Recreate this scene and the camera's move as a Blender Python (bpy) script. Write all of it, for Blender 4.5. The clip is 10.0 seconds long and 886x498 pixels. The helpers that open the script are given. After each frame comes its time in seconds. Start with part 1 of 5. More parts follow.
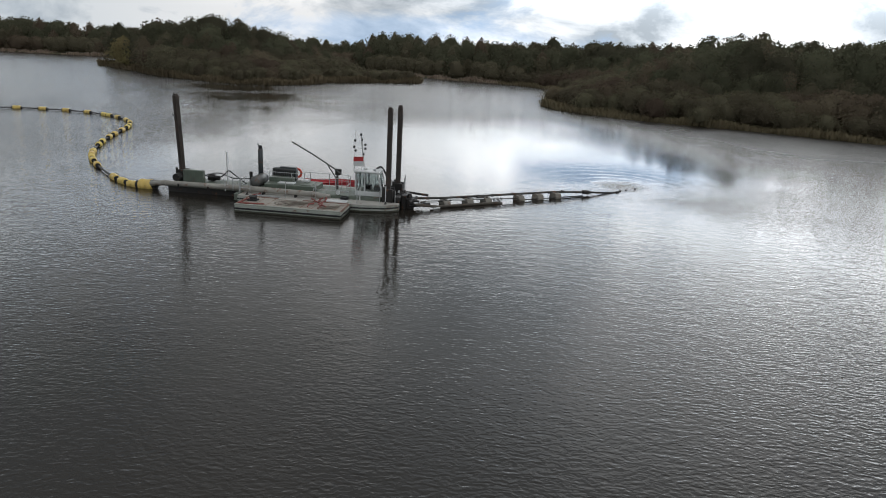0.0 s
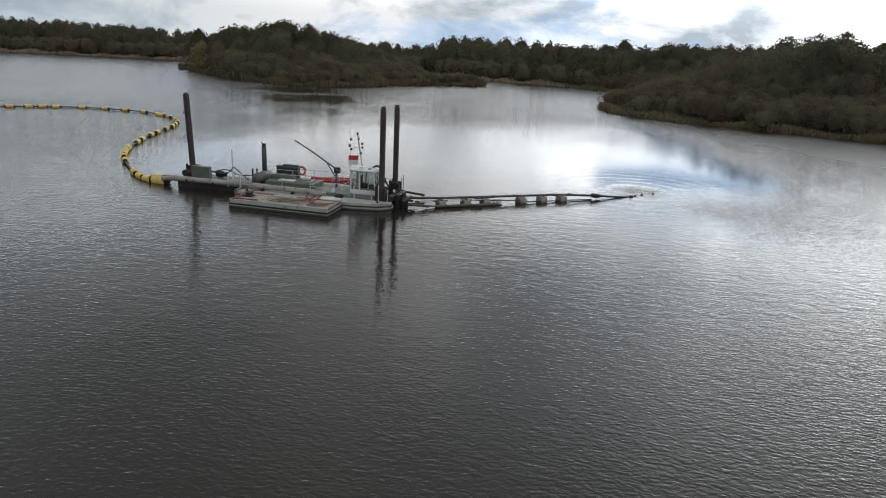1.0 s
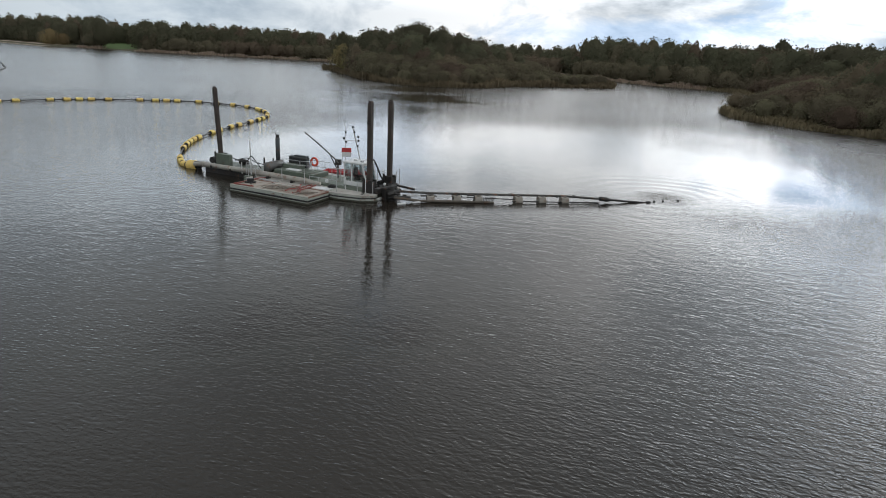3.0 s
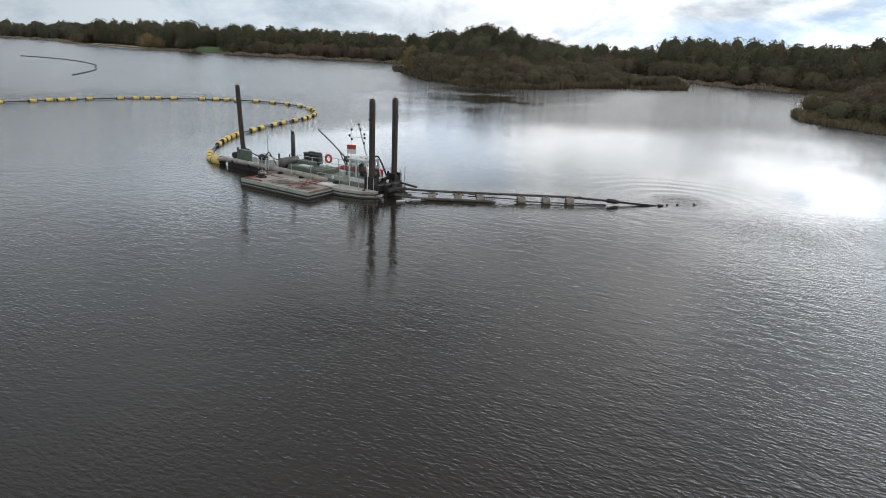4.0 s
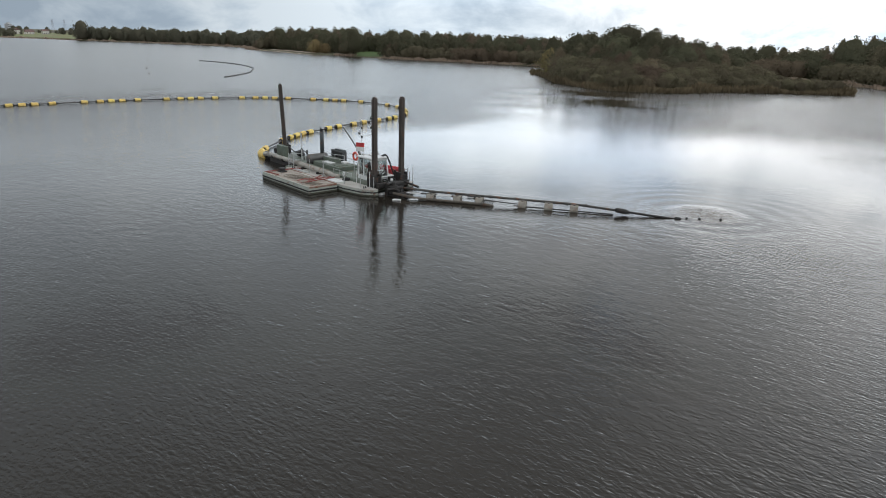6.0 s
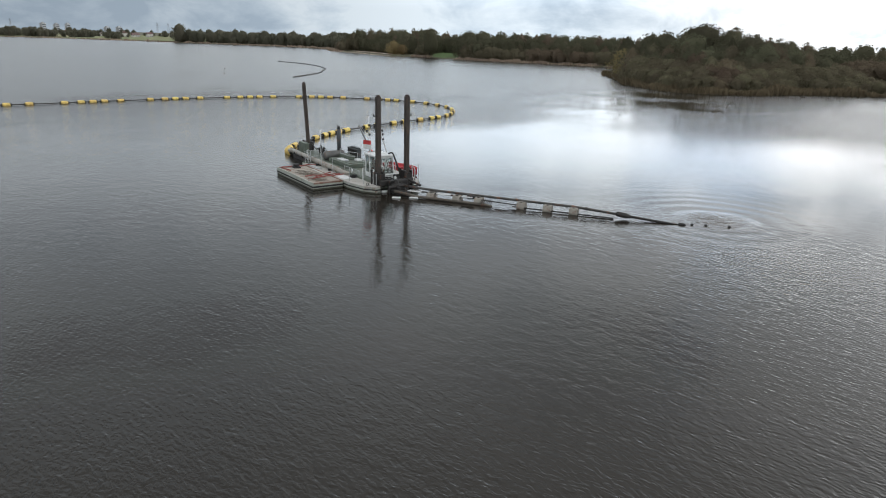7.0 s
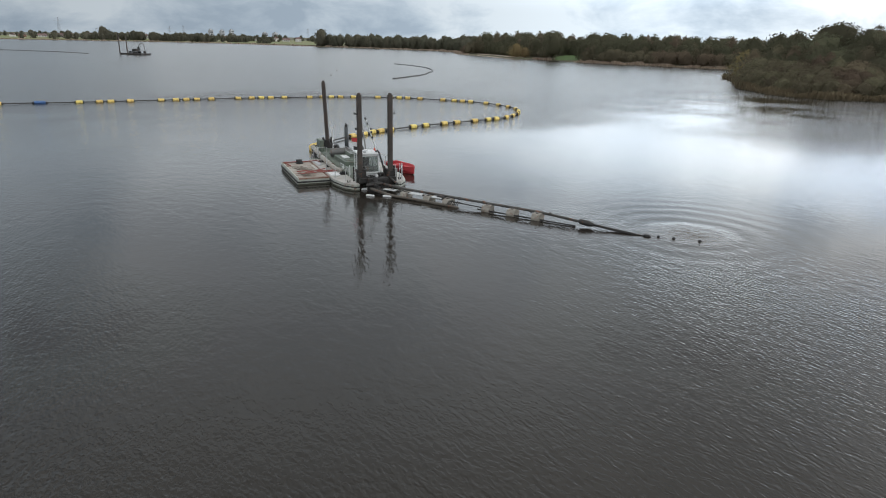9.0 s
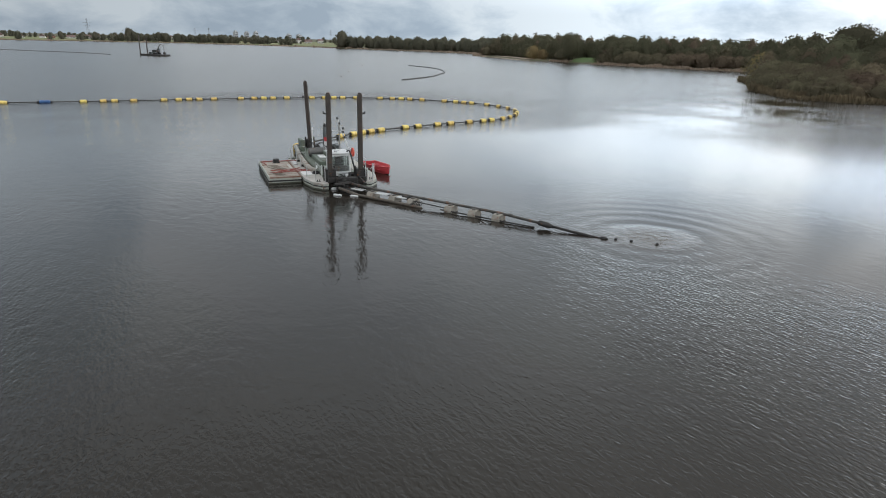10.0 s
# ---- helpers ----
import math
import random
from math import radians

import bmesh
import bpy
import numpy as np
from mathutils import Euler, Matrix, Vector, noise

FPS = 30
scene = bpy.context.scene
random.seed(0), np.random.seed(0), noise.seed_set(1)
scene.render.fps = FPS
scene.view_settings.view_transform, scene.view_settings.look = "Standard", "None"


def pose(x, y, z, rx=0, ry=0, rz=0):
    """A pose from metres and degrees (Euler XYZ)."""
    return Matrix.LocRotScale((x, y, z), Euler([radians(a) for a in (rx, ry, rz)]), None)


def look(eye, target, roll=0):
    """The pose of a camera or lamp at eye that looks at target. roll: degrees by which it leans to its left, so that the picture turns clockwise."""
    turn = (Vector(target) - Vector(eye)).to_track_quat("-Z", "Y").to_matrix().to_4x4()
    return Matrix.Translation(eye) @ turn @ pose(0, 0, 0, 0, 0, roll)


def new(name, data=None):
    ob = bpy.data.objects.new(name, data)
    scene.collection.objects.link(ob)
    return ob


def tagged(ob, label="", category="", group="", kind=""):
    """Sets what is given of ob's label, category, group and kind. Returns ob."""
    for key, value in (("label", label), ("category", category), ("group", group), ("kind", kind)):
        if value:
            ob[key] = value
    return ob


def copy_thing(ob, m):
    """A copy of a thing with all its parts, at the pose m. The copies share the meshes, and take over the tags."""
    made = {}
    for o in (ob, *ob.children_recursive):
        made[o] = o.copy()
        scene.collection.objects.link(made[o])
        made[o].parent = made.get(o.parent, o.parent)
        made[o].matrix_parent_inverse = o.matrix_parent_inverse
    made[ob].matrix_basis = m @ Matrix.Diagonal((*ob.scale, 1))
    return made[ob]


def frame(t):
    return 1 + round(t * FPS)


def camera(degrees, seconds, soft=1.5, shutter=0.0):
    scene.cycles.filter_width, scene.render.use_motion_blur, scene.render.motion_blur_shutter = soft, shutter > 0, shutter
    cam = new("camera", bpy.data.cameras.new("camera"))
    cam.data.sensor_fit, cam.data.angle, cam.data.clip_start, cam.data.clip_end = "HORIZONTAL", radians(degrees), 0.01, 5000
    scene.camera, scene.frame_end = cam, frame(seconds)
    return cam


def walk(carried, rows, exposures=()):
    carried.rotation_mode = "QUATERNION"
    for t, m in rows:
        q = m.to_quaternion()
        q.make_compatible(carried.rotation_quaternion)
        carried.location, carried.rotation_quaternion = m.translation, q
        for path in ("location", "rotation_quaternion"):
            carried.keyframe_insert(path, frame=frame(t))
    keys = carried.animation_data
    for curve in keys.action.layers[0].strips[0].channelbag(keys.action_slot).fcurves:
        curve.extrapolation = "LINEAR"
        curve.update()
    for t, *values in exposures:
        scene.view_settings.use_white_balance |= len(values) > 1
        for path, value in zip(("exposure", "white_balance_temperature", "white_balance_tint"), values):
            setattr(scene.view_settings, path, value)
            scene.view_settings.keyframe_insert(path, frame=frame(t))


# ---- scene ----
cam = camera(68.0, 10.0, soft=1.0)
PATH = [
    (0, (8.15, -60.76, 11.70), (8.179, -58.847, 11.12), 3.3),
    (0.5, (11.424, -60.498, 11.711), (11.328, -58.587, 11.13), 3.2),
    (1, (14.542, -60.197, 11.721), (14.338, -58.294, 11.139), 3.0),
    (1.5, (17.737, -59.778, 11.759), (17.424, -57.892, 11.172), 2.9),
    (2, (20.965, -59.231, 11.811), (20.54, -57.368, 11.221), 2.8),
    (2.5, (24.182, -58.401, 11.863), (23.642, -56.569, 11.269), 2.8),
    (4, (32.994, -54.921, 11.855), (32.121, -53.225, 11.253), 2.4),
    (4.5, (35.674, -53.28, 11.868), (34.696, -51.644, 11.263), 2.2),
    (5, (38.224, -51.319, 11.845), (37.146, -49.746, 11.24), 2.1),
    (5.5, (40.568, -49.173, 11.858), (39.394, -47.671, 11.252), 1.9),
    (7, (46.835, -42.33, 11.733), (45.402, -41.075, 11.124), 1.6),
    (7.5, (48.69, -39.807, 11.7), (47.182, -38.645, 11.089), 1.4),
    (8, (50.382, -37.211, 11.697), (48.806, -36.143, 11.086), 1.3),
    (8.5, (51.882, -34.547, 11.656), (50.256, -33.555, 11.046), 1.2),
    (9, (53.136, -31.995, 11.606), (51.477, -31.059, 10.997), 1.2),
    (9.5, (54.196, -29.794, 11.572), (52.517, -28.894, 10.965), 1.3),
    (10, (54.908, -28.227, 11.518), (53.217, -27.346, 10.913), 1.3),
]
walk(cam, [(t, look(eye, target, roll)) for t, eye, target, roll in PATH],
     exposures=[(0, 0.0), (1, 0.05), (2.5, 0.23), (4.5, 0.46), (5.5, 0.55), (7.5, 0.68), (10, 0.74)])

# ---- world, sun ----
SUN_AZ, SUN_EL = -6.0, 20.0           # degrees left of +y, above the horizon
sun_way = Vector((-math.sin(radians(SUN_AZ)) * math.cos(radians(SUN_EL)), math.cos(radians(SUN_AZ)) * math.cos(radians(SUN_EL)), math.sin(radians(SUN_EL))))

glow_way = Vector((-math.sin(radians(-25)) * math.cos(radians(10)), math.cos(radians(-25)) * math.cos(radians(10)), math.sin(radians(10))))   # the brightest part of the cloud


class Nodes:
    """Short hand for building a node tree."""

    def __init__(self, tree):
        self.tree = tree
        tree.nodes.clear()

    def add(self, kind, props=None, **inputs):
        n = self.tree.nodes.new(kind)
        for k, v in (props or {}).items():
            setattr(n, k, v)
        for k, v in inputs.items():
            k = k.replace("_", " ")
            s = n.inputs[int(k[1:])] if k[0] == "i" and k[1:].isdigit() else n.inputs[k]
            if isinstance(v, bpy.types.NodeSocket):
                self.tree.links.new(v, s)
            else:
                s.default_value = v
        return n

    def math(self, op, a, b=0.0, clamp=False):
        return self.add("ShaderNodeMath", {"operation": op, "use_clamp": clamp}, i0=a, i1=b).outputs[0]

    def mix(self, fac, a, b):
        n = self.add("ShaderNodeMix", {"data_type": "RGBA"}, i0=fac, i6=a, i7=b)
        return n.outputs[2]

    def ramp(self, fac, stops):
        n = self.add("ShaderNodeValToRGB", Fac=fac)
        e = n.color_ramp.elements
        while len(e) < len(stops):
            e.new(0.5)
        for el, (p, c) in zip(e, stops):
            el.position = p
            el.color = (c, c, c, 1) if isinstance(c, (int, float)) else (*c, 1)
        return n.outputs[0]

    def noise(self, vec, scale, detail=4.0, rough=0.55, dist=0.0):
        return self.add("ShaderNodeTexNoise", None, Vector=vec, Scale=scale, Detail=detail, Roughness=rough, Distortion=dist).outputs[0]


def build_sky():
    w = bpy.data.worlds.new("sky")
    scene.world = w
    w.use_nodes = True
    k = Nodes(w.node_tree)
    way = k.add("ShaderNodeTexCoord").outputs["Generated"]
    sep = k.add("ShaderNodeSeparateXYZ", None, Vector=way)
    up = k.math("MAXIMUM", sep.outputs[2], 0.0)
    flat = k.add("ShaderNodeCombineXYZ", None, X=sep.outputs[0], Y=sep.outputs[1], Z=k.math("MULTIPLY", up, 2.4)).outputs[0]
    toward = k.add("ShaderNodeVectorMath", {"operation": "DOT_PRODUCT"}, i0=way, i1=tuple(glow_way)).outputs["Value"]
    toward = k.math("MAXIMUM", toward, 0.0)
    glow = k.math("POWER", toward, 6.0)
    near = k.math("POWER", toward, 10.0)
    big = k.noise(flat, 2.1, 5.0, 0.5, 0.3)
    fine = k.noise(flat, 8.0, 8.0, 0.6, 0.3)
    cover = k.math("ADD", k.math("MULTIPLY", big, 0.7), k.math("MULTIPLY", fine, 0.3))
    mask = k.ramp(cover, [(0.30, 0.45), (0.40, 1.0)])
    for az, el, size, veil, across, tall in ((27, 8.5, 0.08, 0.6, 1, 2), (-12.5, 9.6, 0.062, 0.08, 0.62, 2.6), (4, 1.0, 0.045, 0.66, 0.36, 2.8)):     # blue gaps between the clouds
        gap = (-math.sin(radians(az)) * math.cos(radians(el)), math.cos(radians(az)) * math.cos(radians(el)), math.sin(radians(el)))
        d = k.add("ShaderNodeVectorMath", {"operation": "SUBTRACT"}, i0=way, i1=gap).outputs[0]
        d = k.add("ShaderNodeVectorMath", {"operation": "MULTIPLY"}, i0=d, i1=(across, across, tall)).outputs[0]
        d = k.add("ShaderNodeVectorMath", {"operation": "LENGTH"}, i0=d).outputs["Value"]
        d = k.math("ADD", d, k.math("MULTIPLY", k.math("SUBTRACT", fine, 0.5), 0.22))
        hole = k.add("ShaderNodeMapRange", None, Value=d, From_Min=size, From_Max=size + 0.05, To_Min=veil, To_Max=1.0).outputs[0]
        mask = k.math("MULTIPLY", mask, hole)
    shade = k.ramp(k.math("ADD", k.math("MULTIPLY", fine, 0.5), k.math("MULTIPLY", k.noise(flat, 3.0, 4.0), 0.5)), [(0.41, 0.0), (0.56, 1.0)])

    def between(v, a, z, lo=0.0, hi=1.0):
        return k.add("ShaderNodeMapRange", {"interpolation_type": "SMOOTHSTEP"}, Value=v, From_Min=a, From_Max=z, To_Min=lo, To_Max=hi).outputs[0]

    # grey towards the horizon, a bright band above it, heavier cloud overhead
    horizon = k.math("ADD", 0.56, k.math("MULTIPLY", k.math("POWER", toward, 2.6), 0.20))
    west = k.add("ShaderNodeVectorMath", {"operation": "DOT_PRODUCT"}, i0=way, i1=(-0.985, 0.174, 0)).outputs["Value"]
    band = k.math("SUBTRACT", 1.36, between(west, 0.80, 0.99, 0.0, 0.66))
    side = between(k.add("ShaderNodeVectorMath", {"operation": "DOT_PRODUCT"}, i0=way, i1=(-0.94, 0.34, 0)).outputs["Value"], 0.55, 0.95)
    south = between(sep.outputs[1], 0.1, -0.6)
    over = k.math("ADD", k.math("ADD", 0.46, k.math("MULTIPLY", side, 0.13)), k.math("MULTIPLY", south, 0.9))
    ahead = k.add("ShaderNodeVectorMath", {"operation": "DOT_PRODUCT"}, i0=way, i1=(math.sin(radians(7)) * math.cos(radians(26)), math.cos(radians(7)) * math.cos(radians(26)), math.sin(radians(26)))).outputs["Value"]
    over = k.math("ADD", over, k.math("MULTIPLY", k.math("POWER", k.math("MAXIMUM", ahead, 0.0), 14.0), 0.55))
    m1, m2 = between(up, 0.035, 0.12), between(up, 0.16, 0.28)
    level = k.math("ADD", k.math("MULTIPLY", horizon, k.math("SUBTRACT", 1.0, m1)), k.math("MULTIPLY", m1, k.math("ADD", k.math("MULTIPLY", band, k.math("SUBTRACT", 1.0, m2)), k.math("MULTIPLY", over, m2))))
    level = k.math("ADD", level, k.math("MULTIPLY", k.math("MULTIPLY", near, k.math("MULTIPLY", between(up, 0.06, 0.15), between(up, 0.38, 0.20))), 1.45))
    veiled = k.math("ADD", k.math("MULTIPLY", shade, k.math("SUBTRACT", 1.0, k.math("MULTIPLY", side, 0.55))), k.math("MULTIPLY", side, 0.28))      # flatter cloud in the west
    level = k.math("MULTIPLY", level, k.math("ADD", 0.50, k.math("MULTIPLY", veiled, 0.78)))
    facing = k.add("ShaderNodeVectorMath", {"operation": "DOT_PRODUCT"}, i0=way, i1=(math.sin(radians(25)), math.cos(radians(25)), 0)).outputs["Value"]
    lit = k.math("ADD", k.math("ADD", 0.69, k.math("MULTIPLY", facing, 0.34)), k.math("MULTIPLY", k.math("POWER", k.math("MAXIMUM", facing, 0.0), 4.0), 0.38))
    thin = k.add("ShaderNodeVectorMath", {"operation": "DOT_PRODUCT"}, i0=way, i1=(-math.sin(radians(46)), math.cos(radians(46)), 0)).outputs["Value"]
    lit = k.math("ADD", lit, k.math("MULTIPLY", k.math("POWER", k.math("MAXIMUM", thin, 0.0), 34.0), 0.16))
    flank = k.add("ShaderNodeVectorMath", {"operation": "DOT_PRODUCT"}, i0=way, i1=(math.sin(radians(32)) * math.cos(radians(24)), math.cos(radians(32)) * math.cos(radians(24)), math.sin(radians(24)))).outputs["Value"]
    level = k.math("ADD", level, k.math("MULTIPLY", k.math("POWER", k.math("MAXIMUM", flank, 0.0), 18.0), 0.4))
    heavy = k.add("ShaderNodeVectorMath", {"operation": "DOT_PRODUCT"}, i0=way, i1=(-math.sin(radians(8)) * math.cos(radians(12)), math.cos(radians(8)) * math.cos(radians(12)), math.sin(radians(12)))).outputs["Value"]
    lit = k.math("MULTIPLY", lit, k.math("SUBTRACT", 1.0, k.math("MULTIPLY", k.math("POWER", k.math("MAXIMUM", heavy, 0.0), 70.0), 0.36)))
    level = k.math("MULTIPLY", level, k.math("MAXIMUM", lit, 0.52))      # thicker cloud away from the sun
    tone = k.mix(shade, (0.84, 0.95, 1.06, 1), (0.99, 1.0, 1.01, 1))
    tone = k.mix(side, tone, k.mix(shade, (0.77, 0.95, 1.14, 1), (0.89, 1.0, 1.09, 1)))
    cloud = k.add("ShaderNodeVectorMath", {"operation": "SCALE"}, i0=tone, Scale=level).outputs[0]
    high = k.add("ShaderNodeCombineXYZ", None, X=sep.outputs[0], Y=sep.outputs[1], Z=k.math("MAXIMUM", sep.outputs[2], 1.3)).outputs[0]
    blue = k.add("ShaderNodeTexSky", {"sky_type": "NISHITA", "sun_disc": False, "sun_elevation": radians(SUN_EL), "sun_rotation": radians(-SUN_AZ)}, Vector=high)
    blue = k.add("ShaderNodeVectorMath", {"operation": "SCALE"}, i0=blue.outputs[0], Scale=0.15).outputs[0]
    blue = k.add("ShaderNodeVectorMath", {"operation": "ADD"}, i0=blue, i1=(0.30, 0.52, 0.82)).outputs[0]      # thin bright veil
    col = k.mix(mask, blue, cloud)
    bg = k.add("ShaderNodeBackground", None, Color=col, Strength=1.0)
    k.add("ShaderNodeOutputWorld", None, Surface=bg.outputs[0])


build_sky()
sun = new("sun", bpy.data.lights.new("sun", "SUN"))
sun.data.energy, sun.data.angle, sun.data.color = 0.5, radians(178), (1.0, 0.96, 0.9)
sun.matrix_world = look(sun_way * 100, (0, 0, 0))
scene.view_settings.exposure = 0.0


# ---- materials ----
def paint(name, col, col2=None, rough=0.6, metal=0.0, scale=3.0, spots=0.35, bump=0.15, rust=0.0, vary=0.0, grain=30.0):
    """A worn surface: two tones at a large scale, fine grain, optional rust, optional per-object change."""
    m = bpy.data.materials.new(name)
    m.use_nodes = True
    k = Nodes(m.node_tree)
    at = k.add("ShaderNodeTexCoord").outputs["Object"]
    col2 = col2 or tuple(c * 0.6 for c in col)
    large = k.ramp(k.noise(at, scale, 6.0, 0.62, 0.4), [(0.5 - spots / 2, 0.0), (0.5 + spots / 2, 1.0)])
    c = k.mix(large, (*col, 1), (*col2, 1))
    fine = k.noise(at, grain, 3.0, 0.6)
    c = k.mix(k.math("MULTIPLY", fine, 0.35), c, tuple(v * 0.45 for v in col) + (1,))
    if rust:
        edge = k.ramp(k.noise(at, scale * 1.7, 8.0, 0.7), [(0.62 - rust * 0.3, 0.0), (0.72 - rust * 0.3, 1.0)])
        c = k.mix(edge, c, (0.16, 0.065, 0.03, 1))
    if vary:
        r = k.add("ShaderNodeObjectInfo").outputs["Random"]
        c = k.add("ShaderNodeHueSaturation", None, Hue=k.math("ADD", 0.5 - vary * 0.06, k.math("MULTIPLY", r, vary * 0.12)), Value=k.math("ADD", 1 - vary * 0.5, k.math("MULTIPLY", r, vary)), Color=c).outputs[0]
    b = k.add("ShaderNodeBump", None, Strength=bump, Distance=0.02, Height=fine)
    s = k.add("ShaderNodeBsdfPrincipled", None, Base_Color=c, Metallic=metal, Normal=b.outputs[0],
              Roughness=k.math("ADD", rough - 0.08, k.math("MULTIPLY", large, 0.16)))
    k.add("ShaderNodeOutputMaterial", None, Surface=s.outputs[0])
    return m


def foliage(name, col, col2, vary=0.5):
    """Leaves: tone by clump and by tree, a little light through the leaf."""
    m = bpy.data.materials.new(name)
    m.use_nodes = True
    k = Nodes(m.node_tree)
    isl = k.add("ShaderNodeNewGeometry").outputs["Random Per Island"]
    at = k.add("ShaderNodeTexCoord").outputs["Object"]
    patch = k.noise(at, 0.35, 3.0)
    c = k.mix(k.math("MULTIPLY", k.math("ADD", isl, patch), 0.6, True), (*col, 1), (*col2, 1))
    r = k.add("ShaderNodeObjectInfo").outputs["Random"]
    c = k.add("ShaderNodeHueSaturation", None, Hue=k.math("ADD", 0.5 - vary * 0.05, k.math("MULTIPLY", r, vary * 0.08)), Value=k.math("ADD", 1 - vary * 0.5, k.math("MULTIPLY", r, vary)), Color=c).outputs[0]
    d = k.add("ShaderNodeBsdfDiffuse", None, Color=c)
    t = k.add("ShaderNodeBsdfTranslucent", None, Color=c)
    s = k.add("ShaderNodeMixShader", None, i0=0.5, i1=d.outputs[0], i2=t.outputs[0])
    k.add("ShaderNodeOutputMaterial", None, Surface=s.outputs[0])
    return m


def water_material():
    m = bpy.data.materials.new("lake_water")
    m.use_nodes = True
    k = Nodes(m.node_tree)
    at = k.add("ShaderNodeNewGeometry").outputs["Position"]

    def wave(sx, sy, turn, detail, dist):
        mp = k.add("ShaderNodeMapping", None, Vector=at, Rotation=(0, 0, radians(turn)), Scale=(sx, sy, 1.0))
        return k.noise(mp.outputs[0], 1.0, detail, 0.55, dist)

    def spot(x, y, r0, r1):
        """1 inside r0 metres of a place, 0 past r1, with a ragged edge."""
        d = k.add("ShaderNodeVectorMath", {"operation": "DISTANCE"}, i0=at, i1=(x, y, 0)).outputs["Value"]
        d = k.math("ADD", d, k.math("MULTIPLY", k.math("SUBTRACT", k.noise(at, 0.09, 4.0), 0.5), r1))
        return d, k.add("ShaderNodeMapRange", None, Value=d, From_Min=r0, From_Max=r1, To_Min=1.0, To_Max=0.0).outputs[0]

    gust = k.ramp(k.noise(at, 0.045, 5.0, 0.6, 0.8), [(0.34, 0.72), (0.66, 1.12)])
    still = k.math("MAXIMUM", k.math("MAXIMUM", spot(-42, 103, 3, 20)[1], spot(-30, 78, 8, 28)[1]), spot(-23, 56, 4, 21)[1])
    ruffle = spot(-52, 8, 24, 50)[1]
    calm = k.math("MAXIMUM", k.math("MAXIMUM", k.math("MULTIPLY", spot(29, -23, 6, 16)[1], 0.85), k.math("MULTIPLY", spot(30, 8, 6, 15)[1], 0.9)), k.math("MULTIPLY", spot(13, -19, 8, 24)[1], 0.9))
    calm = k.math("MAXIMUM", calm, k.math("MAXIMUM", k.math("MULTIPLY", spot(24, -13, 5, 13)[1], 0.9), k.math("MULTIPLY", spot(0, -22, 10, 26)[1], 0.55)))
    gust = k.math("ADD", gust, k.math("MULTIPLY", spot(-14, -24, 8, 24)[1], 0.2))
    xyz = k.add("ShaderNodeSeparateXYZ", None, Vector=at)
    ragged = k.math("MULTIPLY", k.math("SUBTRACT", k.noise(at, 0.07, 4.0), 0.5), 12.0)
    px = k.math("ADD", xyz.outputs[0], ragged)
    line = k.math("MULTIPLY", k.math("MINIMUM", k.math("MAXIMUM", k.math("SUBTRACT", xyz.outputs[0], 8.0), 0.0), 18.0), 0.65)
    py = k.math("ADD", k.math("SUBTRACT", xyz.outputs[1], line), ragged)
    def step(v, a, z):
        return k.add("ShaderNodeMapRange", {"interpolation_type": "SMOOTHSTEP"}, Value=v, From_Min=a, From_Max=z, To_Min=0.0, To_Max=1.0).outputs[0]
    lee = k.math("MULTIPLY", k.math("MULTIPLY", step(py, -11.0, -4.0), step(py, 64.0, 36.0)), k.math("MULTIPLY", step(px, -27.0, -17.0), step(px, 50.0, 38.0)))      # smooth water behind the dredger and its ladder
    choppy = spot(68, 47, 6, 44)[1]
    gust = k.math("ADD", gust, k.math("MULTIPLY", ruffle, 0.5))
    gust = k.math("MULTIPLY", gust, k.math("SUBTRACT", 1.0, k.math("MULTIPLY", lee, 0.72)))
    gust = k.math("ADD", gust, k.math("MULTIPLY", choppy, 0.35))
    gust = k.math("ADD", gust, k.math("MULTIPLY", spot(36, -36, 8, 22)[1], 0.8))
    breeze = k.math("MULTIPLY", gust, k.math("SUBTRACT", 1.0, k.math("MULTIPLY", still, 0.56)))
    gust = k.math("MULTIPLY", gust, k.math("SUBTRACT", 1.0, k.math("MULTIPLY", calm, 0.88)))
    open_lake = k.add("ShaderNodeMapRange", None, Value=k.add("ShaderNodeVectorMath", {"operation": "DISTANCE"}, i0=at, i1=(10, -10, 0)).outputs["Value"], From_Min=38.0, From_Max=95.0, To_Min=1.0, To_Max=2.6).outputs[0]
    gust = k.math("MULTIPLY", gust, k.math("ADD", k.math("MULTIPLY", open_lake, k.math("SUBTRACT", 1.0, still)), k.math("MULTIPLY", still, 0.32)))
    small = wave(4.0, 6.6, 2, 1.8, 0.5)
    cross = wave(2.3, 4.8, 34, 1.2, 0.5)
    swell = wave(0.95, 1.7, 10, 3.0, 0.6)
    lap = wave(1.7, 3.3, -14, 2.0, 0.8)

    def train(turn, scale, dist):
        mp = k.add("ShaderNodeMapping", None, Vector=at, Rotation=(0, 0, radians(turn)))
        return k.add("ShaderNodeTexWave", {"wave_type": "BANDS", "bands_direction": "Y"}, Vector=mp.outputs[0], Scale=scale, Distortion=dist, Detail=2.0, Detail_Scale=1.2).outputs["Fac"]

    trains = k.math("ADD", k.math("MULTIPLY", train(-12, 1.45, 9.0), 0.0026), k.math("MULTIPLY", train(16, 1.12, 10.0), 0.0028))
    far_from, churn = spot(25.8, 1.6, 0.4, 3.2)
